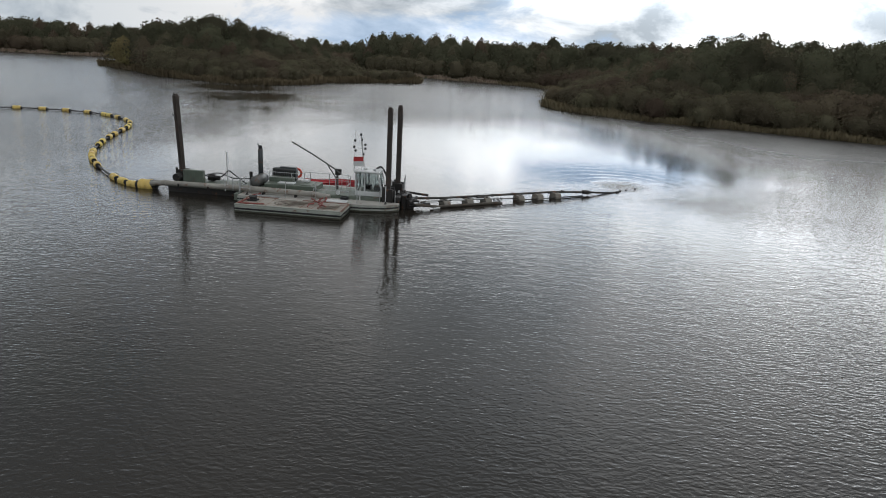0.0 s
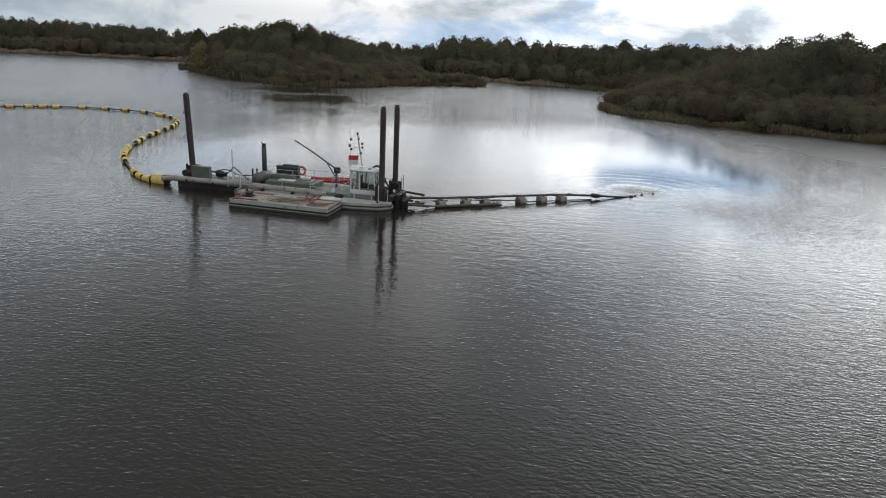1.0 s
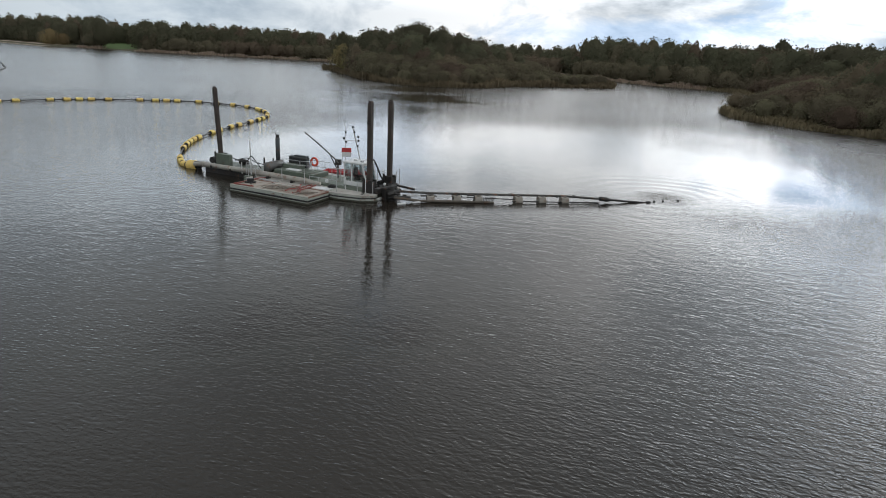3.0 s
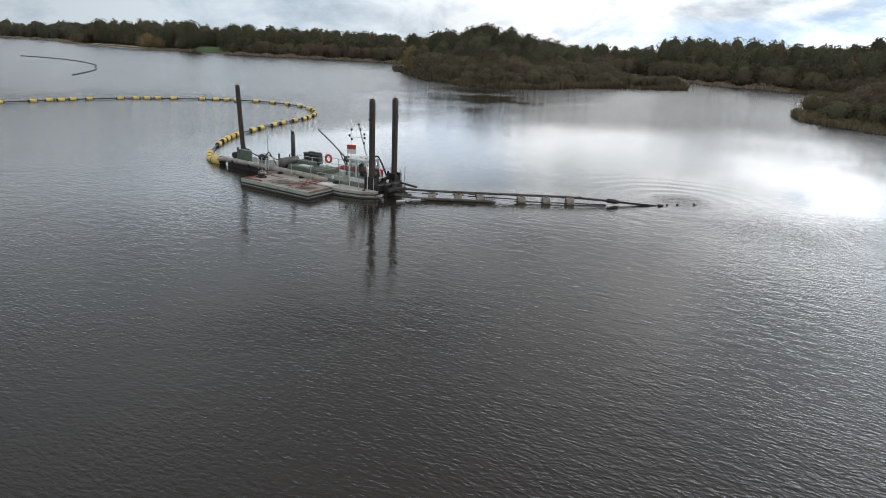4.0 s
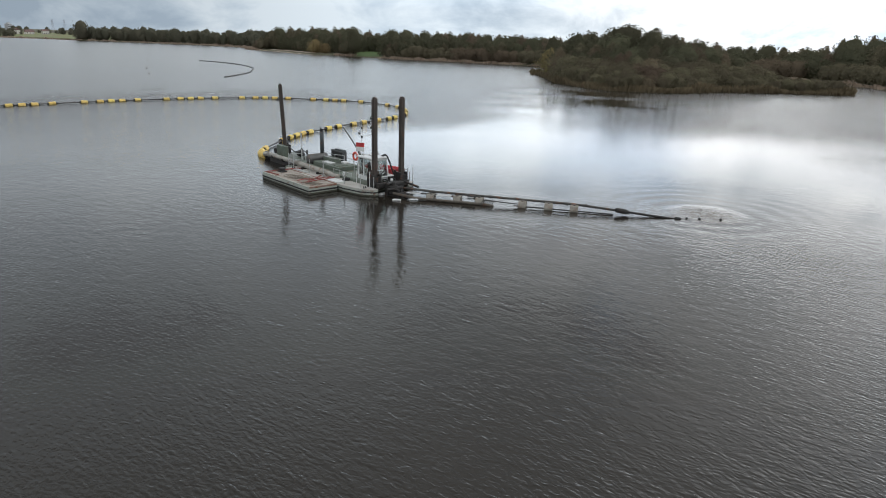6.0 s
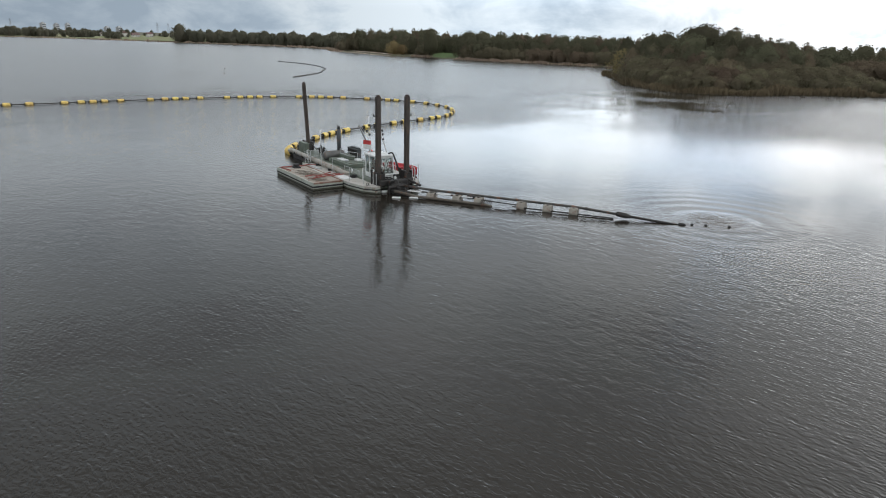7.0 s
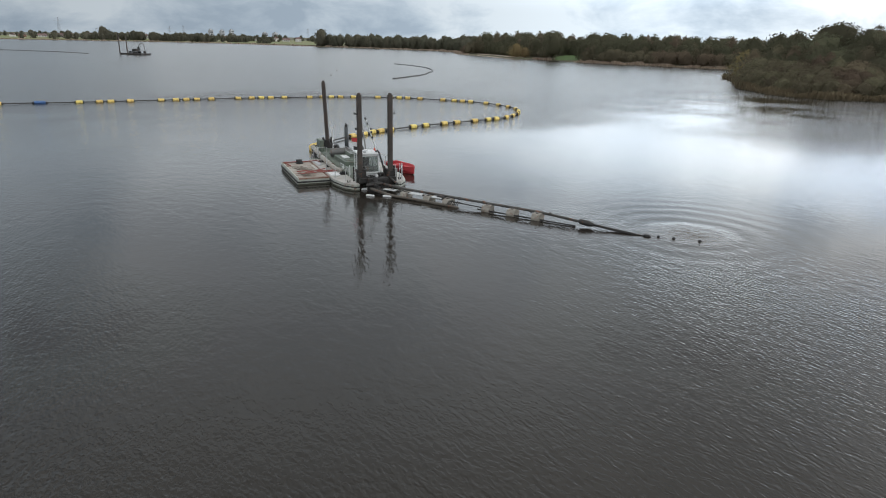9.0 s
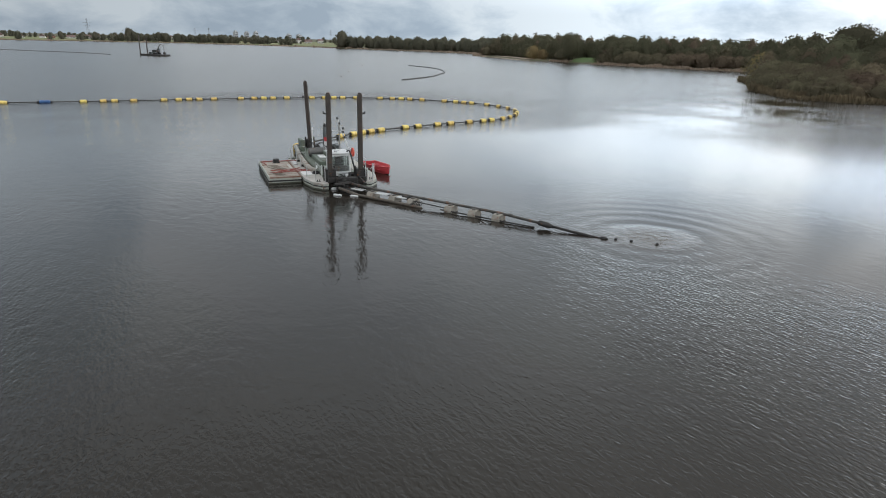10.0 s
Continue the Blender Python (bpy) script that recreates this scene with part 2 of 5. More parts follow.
    ring = k.math("MULTIPLY", k.math("SINE", k.math("MULTIPLY", k.add("ShaderNodeVectorMath", {"operation": "DISTANCE"}, i0=k.add("ShaderNodeVectorMath", {"operation": "ADD"}, i0=at, i1=k.add("ShaderNodeVectorMath", {"operation": "SCALE"}, i0=k.add("ShaderNodeTexNoise", None, Vector=at, Scale=0.25, Detail=2.0).outputs["Color"], Scale=1.6).outputs[0]).outputs[0], i1=(26.6, 2.4, 0.8)).outputs["Value"], 3.3)), spot(25.8, 1.6, 3, 12)[1])
    h = k.math("ADD", k.math("ADD", k.math("MULTIPLY", small, 0.018), k.math("MULTIPLY", cross, 0.0145)), trains)
    h = k.math("ADD", k.math("MULTIPLY", h, gust), k.math("MULTIPLY", k.math("ADD", k.math("MULTIPLY", swell, 0.020), k.math("MULTIPLY", lap, 0.0075)), breeze))
    h = k.math("ADD", h, k.math("MULTIPLY", ring, 0.0042))
    h = k.math("ADD", h, k.math("MULTIPLY", churn, k.math("MULTIPLY", k.noise(at, 2.2, 5.0, 0.6, 1.0), 0.07)))
    b = k.add("ShaderNodeBump", None, Strength=1.0, Distance=1.0, Height=h)
    murk = k.mix(k.noise(at, 0.03, 4.0), (0.016, 0.0140, 0.012, 1), (0.024, 0.020, 0.015, 1))
    murk = k.mix(k.math("MULTIPLY", churn, 0.7), murk, (0.075, 0.06, 0.045, 1))
    s = k.add("ShaderNodeBsdfPrincipled", None, Base_Color=murk, Roughness=k.math("ADD", k.math("ADD", k.math("ADD", 0.018, k.math("MULTIPLY", choppy, 0.2)), k.math("MULTIPLY", k.math("MULTIPLY", ruffle, k.math("SUBTRACT", 1.0, still)), 0.09)), k.math("MULTIPLY", k.math("SUBTRACT", open_lake, 1.0), k.math("MULTIPLY", 0.12, k.math("SUBTRACT", 1.0, still)))), IOR=1.333, Normal=b.outputs[0])
    k.add("ShaderNodeOutputMaterial", None, Surface=s.outputs[0])
    return m


M_WATER = water_material()
M_LAND = paint("bank_soil", (0.10, 0.085, 0.045), (0.07, 0.075, 0.03), 0.9, scale=0.15, grain=2.0)
M_FIELD = paint("field_grass", (0.13, 0.17, 0.05), (0.20, 0.18, 0.08), 0.9, scale=0.01, grain=0.6)
M_LEAF = foliage("leaf_green", (0.100, 0.106, 0.068), (0.134, 0.130, 0.086), 0.4)
M_LEAF_OLIVE = foliage("leaf_olive", (0.135, 0.124, 0.082), (0.176, 0.157, 0.106), 0.4)
M_LEAF_BROWN = foliage("leaf_brown", (0.140, 0.113, 0.080), (0.180, 0.146, 0.104), 0.4)
M_LEAF_OCHRE = foliage("leaf_ochre", (0.30, 0.245, 0.125), (0.24, 0.19, 0.10), 0.3)
M_LEAF_YELLOW = foliage("leaf_yellow", (0.33, 0.29, 0.135), (0.25, 0.215, 0.11), 0.3)
M_REED = foliage("reed_blades", (0.245, 0.205, 0.125), (0.18, 0.152, 0.098), 0.3)
M_SHORE_REED = foliage("pale_reed_blades", (0.46, 0.38, 0.29), (0.36, 0.29, 0.22), 0.3)
M_BARK = paint("bark", (0.07, 0.055, 0.04), (0.04, 0.033, 0.026), 0.9, scale=2.0, bump=0.5)


# ---- mesh helpers ----
def link(name, bm, material, smooth=False):
    me = bpy.data.meshes.new(name)
    bmesh.ops.recalc_face_normals(bm, faces=bm.faces)
    if smooth:
        for f in bm.faces:
            f.smooth = True
    bm.to_mesh(me)
    bm.free()
    me.materials.append(material)
    return new(name, me)


def part(name, bm, material, parent, label="", smooth=False):
    """One mesh under a thing or a part; its geometry is given in the thing's own frame."""
    ob = link(name, bm, material, smooth)
    ob.parent = parent
    return tagged(ob, label)


def raw(name, verts, faces, material):
    me = bpy.data.meshes.new(name)
    me.from_pydata(verts, [], faces)
    me.materials.append(material)
    return me


def thing(name, m, label, category, group="", kind=""):
    ob = new(name)
    ob.matrix_world = m
    return tagged(ob, label, category, group, kind)


def box(bm, x0, x1, y0, y1, z0, z1, bevel=0.015):
    g = bmesh.ops.create_cube(bm, size=1.0, matrix=Matrix.LocRotScale(((x0 + x1) / 2, (y0 + y1) / 2, (z0 + z1) / 2), None, (abs(x1 - x0), abs(y1 - y0), abs(z1 - z0))))
    if bevel:
        ed = list({e for v in g["verts"] for e in v.link_edges})
        bmesh.ops.bevel(bm, geom=ed, offset=bevel, segments=1, affect="EDGES")
    return bm


def rod(bm, a, b, r, r2=None, seg=10, cap=True):
    a, b = Vector(a), Vector(b)
    d = b - a
    m = Matrix.Translation((a + b) / 2) @ d.to_track_quat("Z", "Y").to_matrix().to_4x4()
    bmesh.ops.create_cone(bm, cap_ends=cap, segments=seg, radius1=r, radius2=r if r2 is None else r2, depth=d.length, matrix=m)
    return bm


def tube(bm, pts, r, seg=8):
    """A round tube along a chain of points."""
    pts = [Vector(p) for p in pts]
    rings = []
    for i, p in enumerate(pts):
        d = (pts[min(i + 1, len(pts) - 1)] - pts[max(i - 1, 0)]).normalized()
        side = d.cross(Vector((0, 0, 1)))
        side = side.normalized() if side.length > 1e-3 else Vector((1, 0, 0))
        top = side.cross(d).normalized()
        rings.append([bm.verts.new(p + (side * math.cos(2 * math.pi * j / seg) + top * math.sin(2 * math.pi * j / seg)) * r) for j in range(seg)])
    for ra, rb in zip(rings, rings[1:]):
        for j in range(seg):
            bm.faces.new((ra[j], ra[(j + 1) % seg], rb[(j + 1) % seg], rb[j]))
    bm.faces.new(rings[0][::-1]), bm.faces.new(rings[-1])
    return bm


def prism(bm, outline, z0, z1, bevel=0.0):
    lo = [bm.verts.new((x, y, z0)) for x, y in outline]
    hi = [bm.verts.new((x, y, z1)) for x, y in outline]
    n = len(outline)
    fs = [bm.faces.new(lo[::-1]), bm.faces.new(hi)]
    for i in range(n):
        fs.append(bm.faces.new((lo[i], lo[(i + 1) % n], hi[(i + 1) % n], hi[i])))
    if bevel:
        bmesh.ops.bevel(bm, geom=list({e for f in fs for e in f.edges}), offset=bevel, segments=1, affect="EDGES")
    return bm


B = bmesh.new


def smooth_line(pts, step):
    """Catmull-Rom through the points, sampled about every step metres."""
    pts = [Vector(p) for p in pts]
    out = []
    for i in range(len(pts) - 1):
        p0, p1, p2, p3 = pts[max(i - 1, 0)], pts[i], pts[i + 1], pts[min(i + 2, len(pts) - 1)]
        n = max(1, round((p2 - p1).length / step))
        for j in range(n):
            t = j / n
            out.append(0.5 * (2 * p1 + (p2 - p0) * t + (2 * p0 - 5 * p1 + 4 * p2 - p3) * t * t + (3 * p1 - p0 - 3 * p2 + p3) * t ** 3))
    return out + [pts[-1]]


# ---- lake, banks, island ----
water = B()
bmesh.ops.create_circle(water, cap_ends=True, segments=64, radius=4900)
tagged(link("water", water, M_WATER), "dark rippled lake water under a cloudy sky", "water", kind="structure")

SHORE = [(-1000, -250), (-1010, -100), (-990, 30), (-930, 130), (-800, 205), (-700, 250), (-570, 292), (-495, 285), (-435, 253), (-385, 245),
         (-335, 231), (-300, 238), (-255, 235), (-210, 245), (-175, 251), (-140, 255), (-85, 258), (-40, 254), (-10, 236), (4, 218), (18, 212),
         (30, 206), (40, 196), (46, 184), (49, 160), (42, 135), (36, 113), (33.5, 103), (36, 89.5), (45, 79), (55, 72), (64, 68), (76, 60),
         (95, 48), (125, 32), (180, 8), (260, -30), (320, -90), (350, -220), (300, -420), (0, -600), (-500, -600), (-900, -450)]
ISLAND = [(-118, 190), (-110, 175), (-97, 162.5), (-84, 147.5), (-75, 137), (-62, 127.5), (-51, 120), (-43, 121), (-34, 127), (-27, 146.5), (-17, 160), (-6, 168), (0, 175),
          (-2, 181), (-14, 188), (-40, 204), (-80, 212), (-112, 208)]


def wobble(line, amount):
    return [Vector((p.x + amount * noise.noise((p.x * 0.13, p.y * 0.13, 1.7)), p.y + amount * noise.noise((p.x * 0.13, p.y * 0.13, 9.1)), 0)) for p in line]


def closed(pts, step, amount):
    line = smooth_line([(x, y, 0) for x, y in pts + pts[:1]], step)[:-1]
    return wobble(line, amount)


def inset(loop, d):
    """The loop moved d metres to its left."""
    out = []
    n = len(loop)
    for i, p in enumerate(loop):
        a = (loop[(i + 1) % n] - loop[i - 1]).normalized()
        out.append(p + Vector((-a.y, a.x, 0)) * d)
    return out


def ring_strip(bm, la, lb):
    n = len(la)
    for i in range(n):
        bm.faces.new((la[i], la[(i + 1) % n], lb[(i + 1) % n], lb[i]))


shore = closed(SHORE, 9, 2.0)
isle = closed(ISLAND, 4, 1.4)


def build_land():
    bm = B()
    sign = 1.0 if sum(a.x * b.y - b.x * a.y for a, b in zip(shore, shore[1:] + shore[:1])) < 0 else -1.0
    rings = [[bm.verts.new((p.x, p.y, z)) for p in inset(shore, d * sign)] for d, z in ((-3.0, -0.8), (0, 0.02), (2.0, 0.35), (7.0, 0.7))]
    for a, b in zip(rings, rings[1:]):
        ring_strip(bm, a, b)
    rim = [bm.verts.new((4800 * math.cos(a), 4800 * math.sin(a), 0.7)) for a in np.linspace(0, 2 * math.pi, 48, endpoint=False)]
    edges = []
    for loop in (rings[-1], rim):
        for i in range(len(loop)):
            edges.append(bm.edges.get((loop[i], loop[(i + 1) % len(loop)])) or bm.edges.new((loop[i], loop[(i + 1) % len(loop)])))
    bmesh.ops.triangle_fill(bm, use_beauty=True, edges=edges)
    bmesh.ops.triangulate(bm, faces=[f for f in bm.faces if len(f.verts) > 4])
    tagged(link("ground", bm, M_LAND), "low flat land with soft muddy banks round the lake", "ground", kind="structure")
    bm = B()
    sign = -1.0 if sum(a.x * b.y - b.x * a.y for a, b in zip(isle, isle[1:] + isle[:1])) < 0 else 1.0
    rings = [[bm.verts.new((p.x, p.y, z)) for p in inset(isle, d * sign)] for d, z in ((-2.0, -0.8), (0, 0.02), (1.5, 0.3), (4.0, 0.6))]
    for a, b in zip(rings, rings[1:]):
        ring_strip(bm, a, b)
    bm.faces.new(rings[-1])
    bmesh.ops.triangulate(bm, faces=[f for f in bm.faces if len(f.verts) > 4])
    tagged(link("ground_island", bm, M_LAND), "wooded low island with a muddy reed bank", "island", kind="structure")


build_land()


# ---- trees ----
bm = bmesh.new()
bmesh.ops.create_icosphere(bm, subdivisions=2, radius=1.0)
CORE_V = [tuple(v.co) for v in bm.verts]
CORE_F = [tuple(v.index for v in f.verts) for f in bm.faces]
bm.free()


SHAPES = {        # height of the widest part of a crown, feathery top
    "alder": (0.46, 0.5), "oak": (0.52, 0.1), "birch": (0.44, 1.0), "poplar": (0.48, 0.9), "willow": (0.36, 0.3)}


def crown_parts(rng, shape, height, width, base, leaves, leaf):
    """Leaf quads and the inner mass of one crown: a lumpy rounded outline, leaves towards its skin, thinning out at the top."""
    wide, feather = SHAPES[shape]
    ph = rng.uniform(0, 6.28, 8)

    def reach(f, a):
        up = np.clip((f - wide) / (1.0 - wide), 0, 1)
        g = np.where(f < wide, 0.66 + 0.34 * np.sin(1.57 * np.clip(f / wide, 0, 1)), (1 - up ** 2.6) ** (0.5 + 0.2 * feather))
        lump = 1 + 0.17 * np.sin(2 * a + ph[0] + 3 * f) + 0.14 * np.sin(3 * a + ph[1] - 6 * f) + 0.12 * np.sin(5 * a + ph[2] + 11 * f) + 0.10 * np.sin(ph[3] + 15 * f + 2 * np.sin(a + ph[4])) + 0.07 * np.sin(8 * a + ph[5]) * np.sin(19 * f + ph[6])
        return 0.5 * width * g * lump

    f = base + (1 - base) * rng.random(leaves) ** 0.95
    a = rng.uniform(0, 2 * math.pi, leaves)
    rad = reach(f, a) * (0.66 + 0.42 * rng.random(leaves) ** 0.8 + 0.07 * rng.standard_exponential(leaves))
    rad = np.where(f > 0.76, reach(f, a) * 1.08 * np.sqrt(rng.random(leaves)), rad)
    z = height * 0.97 * f + rng.normal(0, 0.012 * height, leaves) + np.where(f > 0.72, feather * 0.008 * height * rng.standard_exponential(leaves), 0)
    p = np.stack((rad * np.cos(a), rad * np.sin(a), np.minimum(z, height * 1.05)), 1)
    u = rng.normal(size=(leaves, 3))
    u /= np.linalg.norm(u, axis=1)[:, None]
    w = np.cross(u, rng.normal(size=(leaves, 3)))
    w /= np.linalg.norm(w, axis=1)[:, None] + 1e-6
    size = (leaf * rng.uniform(0.5, 1.3, leaves) * np.where(f > 0.85, 0.85, 1.0))[:, None]
    quads = np.stack((p - u * size, p + w * size * 0.7, p + u * size, p - w * size * 0.6), 1).reshape(-1, 3)
    core = np.array(CORE_V)
    f = base + (0.93 - base) * (core[:, 2] + 1) / 2 + rng.uniform(-0.03, 0.03, len(core))
    a = np.arctan2(core[:, 1], core[:, 0])
    rad = reach(np.minimum(f, 0.93), a) * rng.uniform(0.46, 0.70, len(core)) * np.where(np.abs(core[:, 2]) > 0.95, 0.0, 1.0)
    return quads, np.stack((rad * np.cos(a), rad * np.sin(a), f * height), 1)


def foliage_mesh(name, quads, cores, materials, quad_mats=None, core_mats=None):
    """One mesh of leaf quads and core triangles."""
    v = np.concatenate((quads, cores))
    n, blobs = len(quads) // 4, len(cores) // len(CORE_V)
    tri = (np.array(CORE_F)[None] + (4 * n + len(CORE_V) * np.arange(blobs))[:, None, None]).reshape(-1)
    me = bpy.data.meshes.new(name)
    me.vertices.add(len(v))
    me.vertices.foreach_set("co", v.astype(np.float32).ravel())
    me.loops.add(4 * n + len(tri))
    me.loops.foreach_set("vertex_index", np.concatenate((np.arange(4 * n), tri)).astype(np.int32))
    me.polygons.add(n + len(tri) // 3)
    me.polygons.foreach_set("loop_start", np.concatenate((np.arange(0, 4 * n, 4), 4 * n + np.arange(0, len(tri), 3))).astype(np.int32))
    me.polygons.foreach_set("use_smooth", np.arange(n + len(tri) // 3) >= n)
    for m in materials:
        me.materials.append(m)
    if quad_mats is not None:
        me.polygons.foreach_set("material_index", np.concatenate((quad_mats, core_mats)).astype(np.int32))
    me.update()
    return me


def crown_mesh(name, seed, shape, height, width, leaves, material, base, leaf):
    quads, cores = crown_parts(np.random.default_rng(seed), shape, height, width, base, leaves, leaf)
    return foliage_mesh(name, quads, cores, [material])


def trunk_mesh(name, seed, height, width):
    rng = random.Random(seed)
    bm = B()
    r = height * 0.016 + 0.05
    line = [Vector((0, 0, -0.3))]
    for i in range(1, 6):
        line.append(Vector((rng.uniform(-0.25, 0.25) * i * 0.4, rng.uniform(-0.25, 0.25) * i * 0.4, height * 0.17 * i)))
    for i, (a, b) in enumerate(zip(line, line[1:])):
        rod(bm, a, b, r * (1 - i * 0.17), r * (1 - (i + 1) * 0.17), 6, False)
    for i in range(8):
        k = rng.randint(1, 4)
        a = line[k]
        t = rng.uniform(0, 2 * math.pi)
        e = a + Vector((math.cos(t) * width * 0.33, math.sin(t) * width * 0.33, height * rng.uniform(0.12, 0.25)))
        rod(bm, a, e, r * 0.4, r * 0.1, 5, False)
    me = bpy.data.meshes.new(name)
    bm.to_mesh(me)
    bm.free()
    me.materials.append(M_BARK)
    return me


KINDS = {}
for key, shape, h, w, leaves, mat, lab, base in (
        ("alder", "alder", 15.0, 10.0, 1500, M_LEAF, "dark green alder tree in autumn leaf", 0.12),
        ("oak", "oak", 16.0, 13.5, 1900, M_LEAF, "broad dark oak tree with a dense rounded crown", 0.12),
        ("birch", "birch", 15.0, 8.6, 1400, M_LEAF_OLIVE, "thin half-bare olive birch tree", 0.15),
        ("poplar", "poplar", 18.0, 9.5, 1400, M_LEAF_BROWN, "tall sparse tree with olive brown leaves", 0.12),
        ("willow", "willow", 7.5, 10.5, 1100, M_LEAF_OLIVE, "low spreading olive willow bush at the bank", 0.06),
        ("brown_willow", "willow", 7.5, 10.0, 1100, M_LEAF_BROWN, "low brown willow bush losing its leaves", 0.06),
        ("ochre_willow", "willow", 8.0, 9.0, 900, M_LEAF_OCHRE, "ochre yellow autumn willow at the lake shore", 0.06),
        ("yellow_willow", "willow", 8.0, 7.5, 900, M_LEAF_YELLOW, "yellow green willow bush at the island's end", 0.06)):
    KINDS[key] = (trunk_mesh(key + "_trunk", len(KINDS) + 3, h, w), [crown_mesh(key + "_crown", 31 * len(KINDS) + i, shape, h, w, leaves, mat, base, 0.27 if "willow" in key else 0.31) for i in range(3)], lab)


def tree(key, x, y, z, size, turn, which, group):
    tm, cms, lab = KINDS[key]
    t = thing("willow_bush" if "willow" in key else "tree", Matrix.Translation((x, y, z)) @ pose(0, 0, 0, 0, 0, turn) @ Matrix.Diagonal((size, size, size, 1)), lab, "bush" if "willow" in key else "tree", group)
    for n, me in (("trunk", tm), ("crown", cms[which % 3])):
        o = new(n, me)
        o.parent = t
    return t


def inside(p, loop):
    hit = False
    j = len(loop) - 1
    for i in range(len(loop)):
        a, b = loop[i], loop[j]
        if (a.y > p[1]) != (b.y > p[1]) and p[0] < (b.x - a.x) * (p[1] - a.y) / (b.y - a.y) + a.x:
            hit = not hit
        j = i
    return hit


def depth_in(p, loop):
    return min(math.hypot(p[0] - q.x, p[1] - q.y) for q in loop)


trng = random.Random(5)
WOOD = []


def plant(xs, ys, height, spots, group, lo=0.86, hi=1.10):
    """Trees and bushes at random spots; height(x, y) gives the wood's height there, or None where nothing grows."""
    placed = {}
    for _ in range(spots):
        x, y = trng.uniform(*xs), trng.uniform(*ys)
        h = height(x, y)
        if h is None:
            continue
        apart = max(2.8, 0.40 * h)
        cx, cy = int(x // 6), int(y // 6)
        if any((x - a) ** 2 + (y - b) ** 2 < apart ** 2 for i in (-1, 0, 1) for j in (-1, 0, 1) for a, b in placed.get((cx + i, cy + j), ())):
            continue
        placed.setdefault((cx, cy), []).append((x, y))
        h *= trng.uniform(lo, hi)
        if h < 8.5:
            key, full = ("willow", "brown_willow")[noise.noise((x * 0.06, y * 0.06, 7.7)) > 0.12], 7.5
        else:
            key = trng.choices(("alder", "oak", "birch", "poplar"), (4, 3, 2, 1.2))[0]
            full = {"alder": 15.0, "oak": 16.0, "birch": 15.0, "poplar": 18.0}[key]
        WOOD.append((key, x, y, h / full, trng.uniform(0, 360), trng.randint(0, 2), group))


def island_height(x, y):
    if not inside((x, y), isle):
        return None
    d = depth_in((x, y), isle)
    if d < 3.2 or math.hypot(x + 100, y - 173) < 8:
        return None
    back = max(0.0, min(1.0, (-x - 25) / 40)) * max(0.0, min(1.0, (y - 128) / 40))
    h = 2.6 + min(d, 30) * 0.22 + back * 9.0
    if x > -22:
        h = min(h, 3.4)
    return h


def cape_height(x, y):
    if inside((x, y), shore):
        return None
    d = depth_in((x, y), shore)
    if d < 5 or d > 110:
        return None
    return min(18.2, 2.2 + d * 0.36) * (1.0 + 0.10 * noise.noise((x * 0.03, y * 0.03, 5.5)))


def north_height(x, y):
    if inside((x, y), shore):
        return None
    d = depth_in((x, y), shore)
    if d < 7 or d > 62 or (abs((x + 285) * 0.66 + (y - 245) * 0.75) < 10 and d < 40):
        return None
    if (-425 < x < -318 and d < 16) or (-352 < x < -312 and d < 26):
        return None
    return min(15.5, 3.0 + d * 0.5) * (1.0 + 0.34 * noise.noise((x * 0.035, y * 0.035, 3.3)))


plant((-125, 2), (112, 214), island_height, 5000, "trees and bushes on the island")
plant((30, 210), (38, 270), cape_height, 20000, "trees and bushes on the wooded cape")
plant((-185, 60), (205, 290), north_height, 6000, "trees on the shore behind the island", 0.86, 1.07)
plant((-440, -185), (212, 320), north_height, 9000, "trees on the far shore", 0.76, 1.14)

# the stretch of wood nearest to the dredger stands as single trees, the rest is one mass of clumps for each wood
WOOD.sort(key=lambda w: math.hypot(w[1] - 20, w[2] - 20))
count = {}
rest = {}
for key, x, y, size, turn, which, group in WOOD:
    bush = "willow" in key
    count[bush] = count.get(bush, 0) + 1
    if count[bush] <= 290:
        tree(key, x, y, 0.3, size, turn, which, group)
    else:
        rest.setdefault(group, []).append((key, x, y, size, turn))


def wood_mass(name, places, label):
    """Many crowns as one mesh, from sparser crowns than those of the single trees."""
    rng = np.random.default_rng(len(places))
    quads, mats, cores, core_mats = [], [], [], []
    for key, x, y, size, turn in places:
        shape, hh, ww, mat = {"alder": ("alder", 15.0, 10.0, 0), "oak": ("oak", 16.0, 13.5, 0), "birch": ("birch", 15.0, 8.6, 1), "poplar": ("poplar", 18.0, 9.5, 2), "willow": ("willow", 7.5, 10.5, 1), "brown_willow": ("willow", 7.5, 10.0, 2)}[key]
        q, c = crown_parts(rng, shape, hh * size, ww * size, 0.1, 470 if hh > 8 else 260, 0.50 if hh > 8 else 0.40)
        quads.append(q + np.array((x, y, 0.3)))
        cores.append(c + np.array((x, y, 0.3)))
        mats += [mat] * (len(q) // 4)
        core_mats += [mat] * (len(c) // len(CORE_V) * len(CORE_F))
    me = foliage_mesh(name, np.concatenate(quads), np.concatenate(cores), [M_LEAF, M_LEAF_OLIVE, M_LEAF_BROWN], np.array(mats), np.array(core_mats))
    return tagged(new(name, me), label, "woods", kind="stuff")


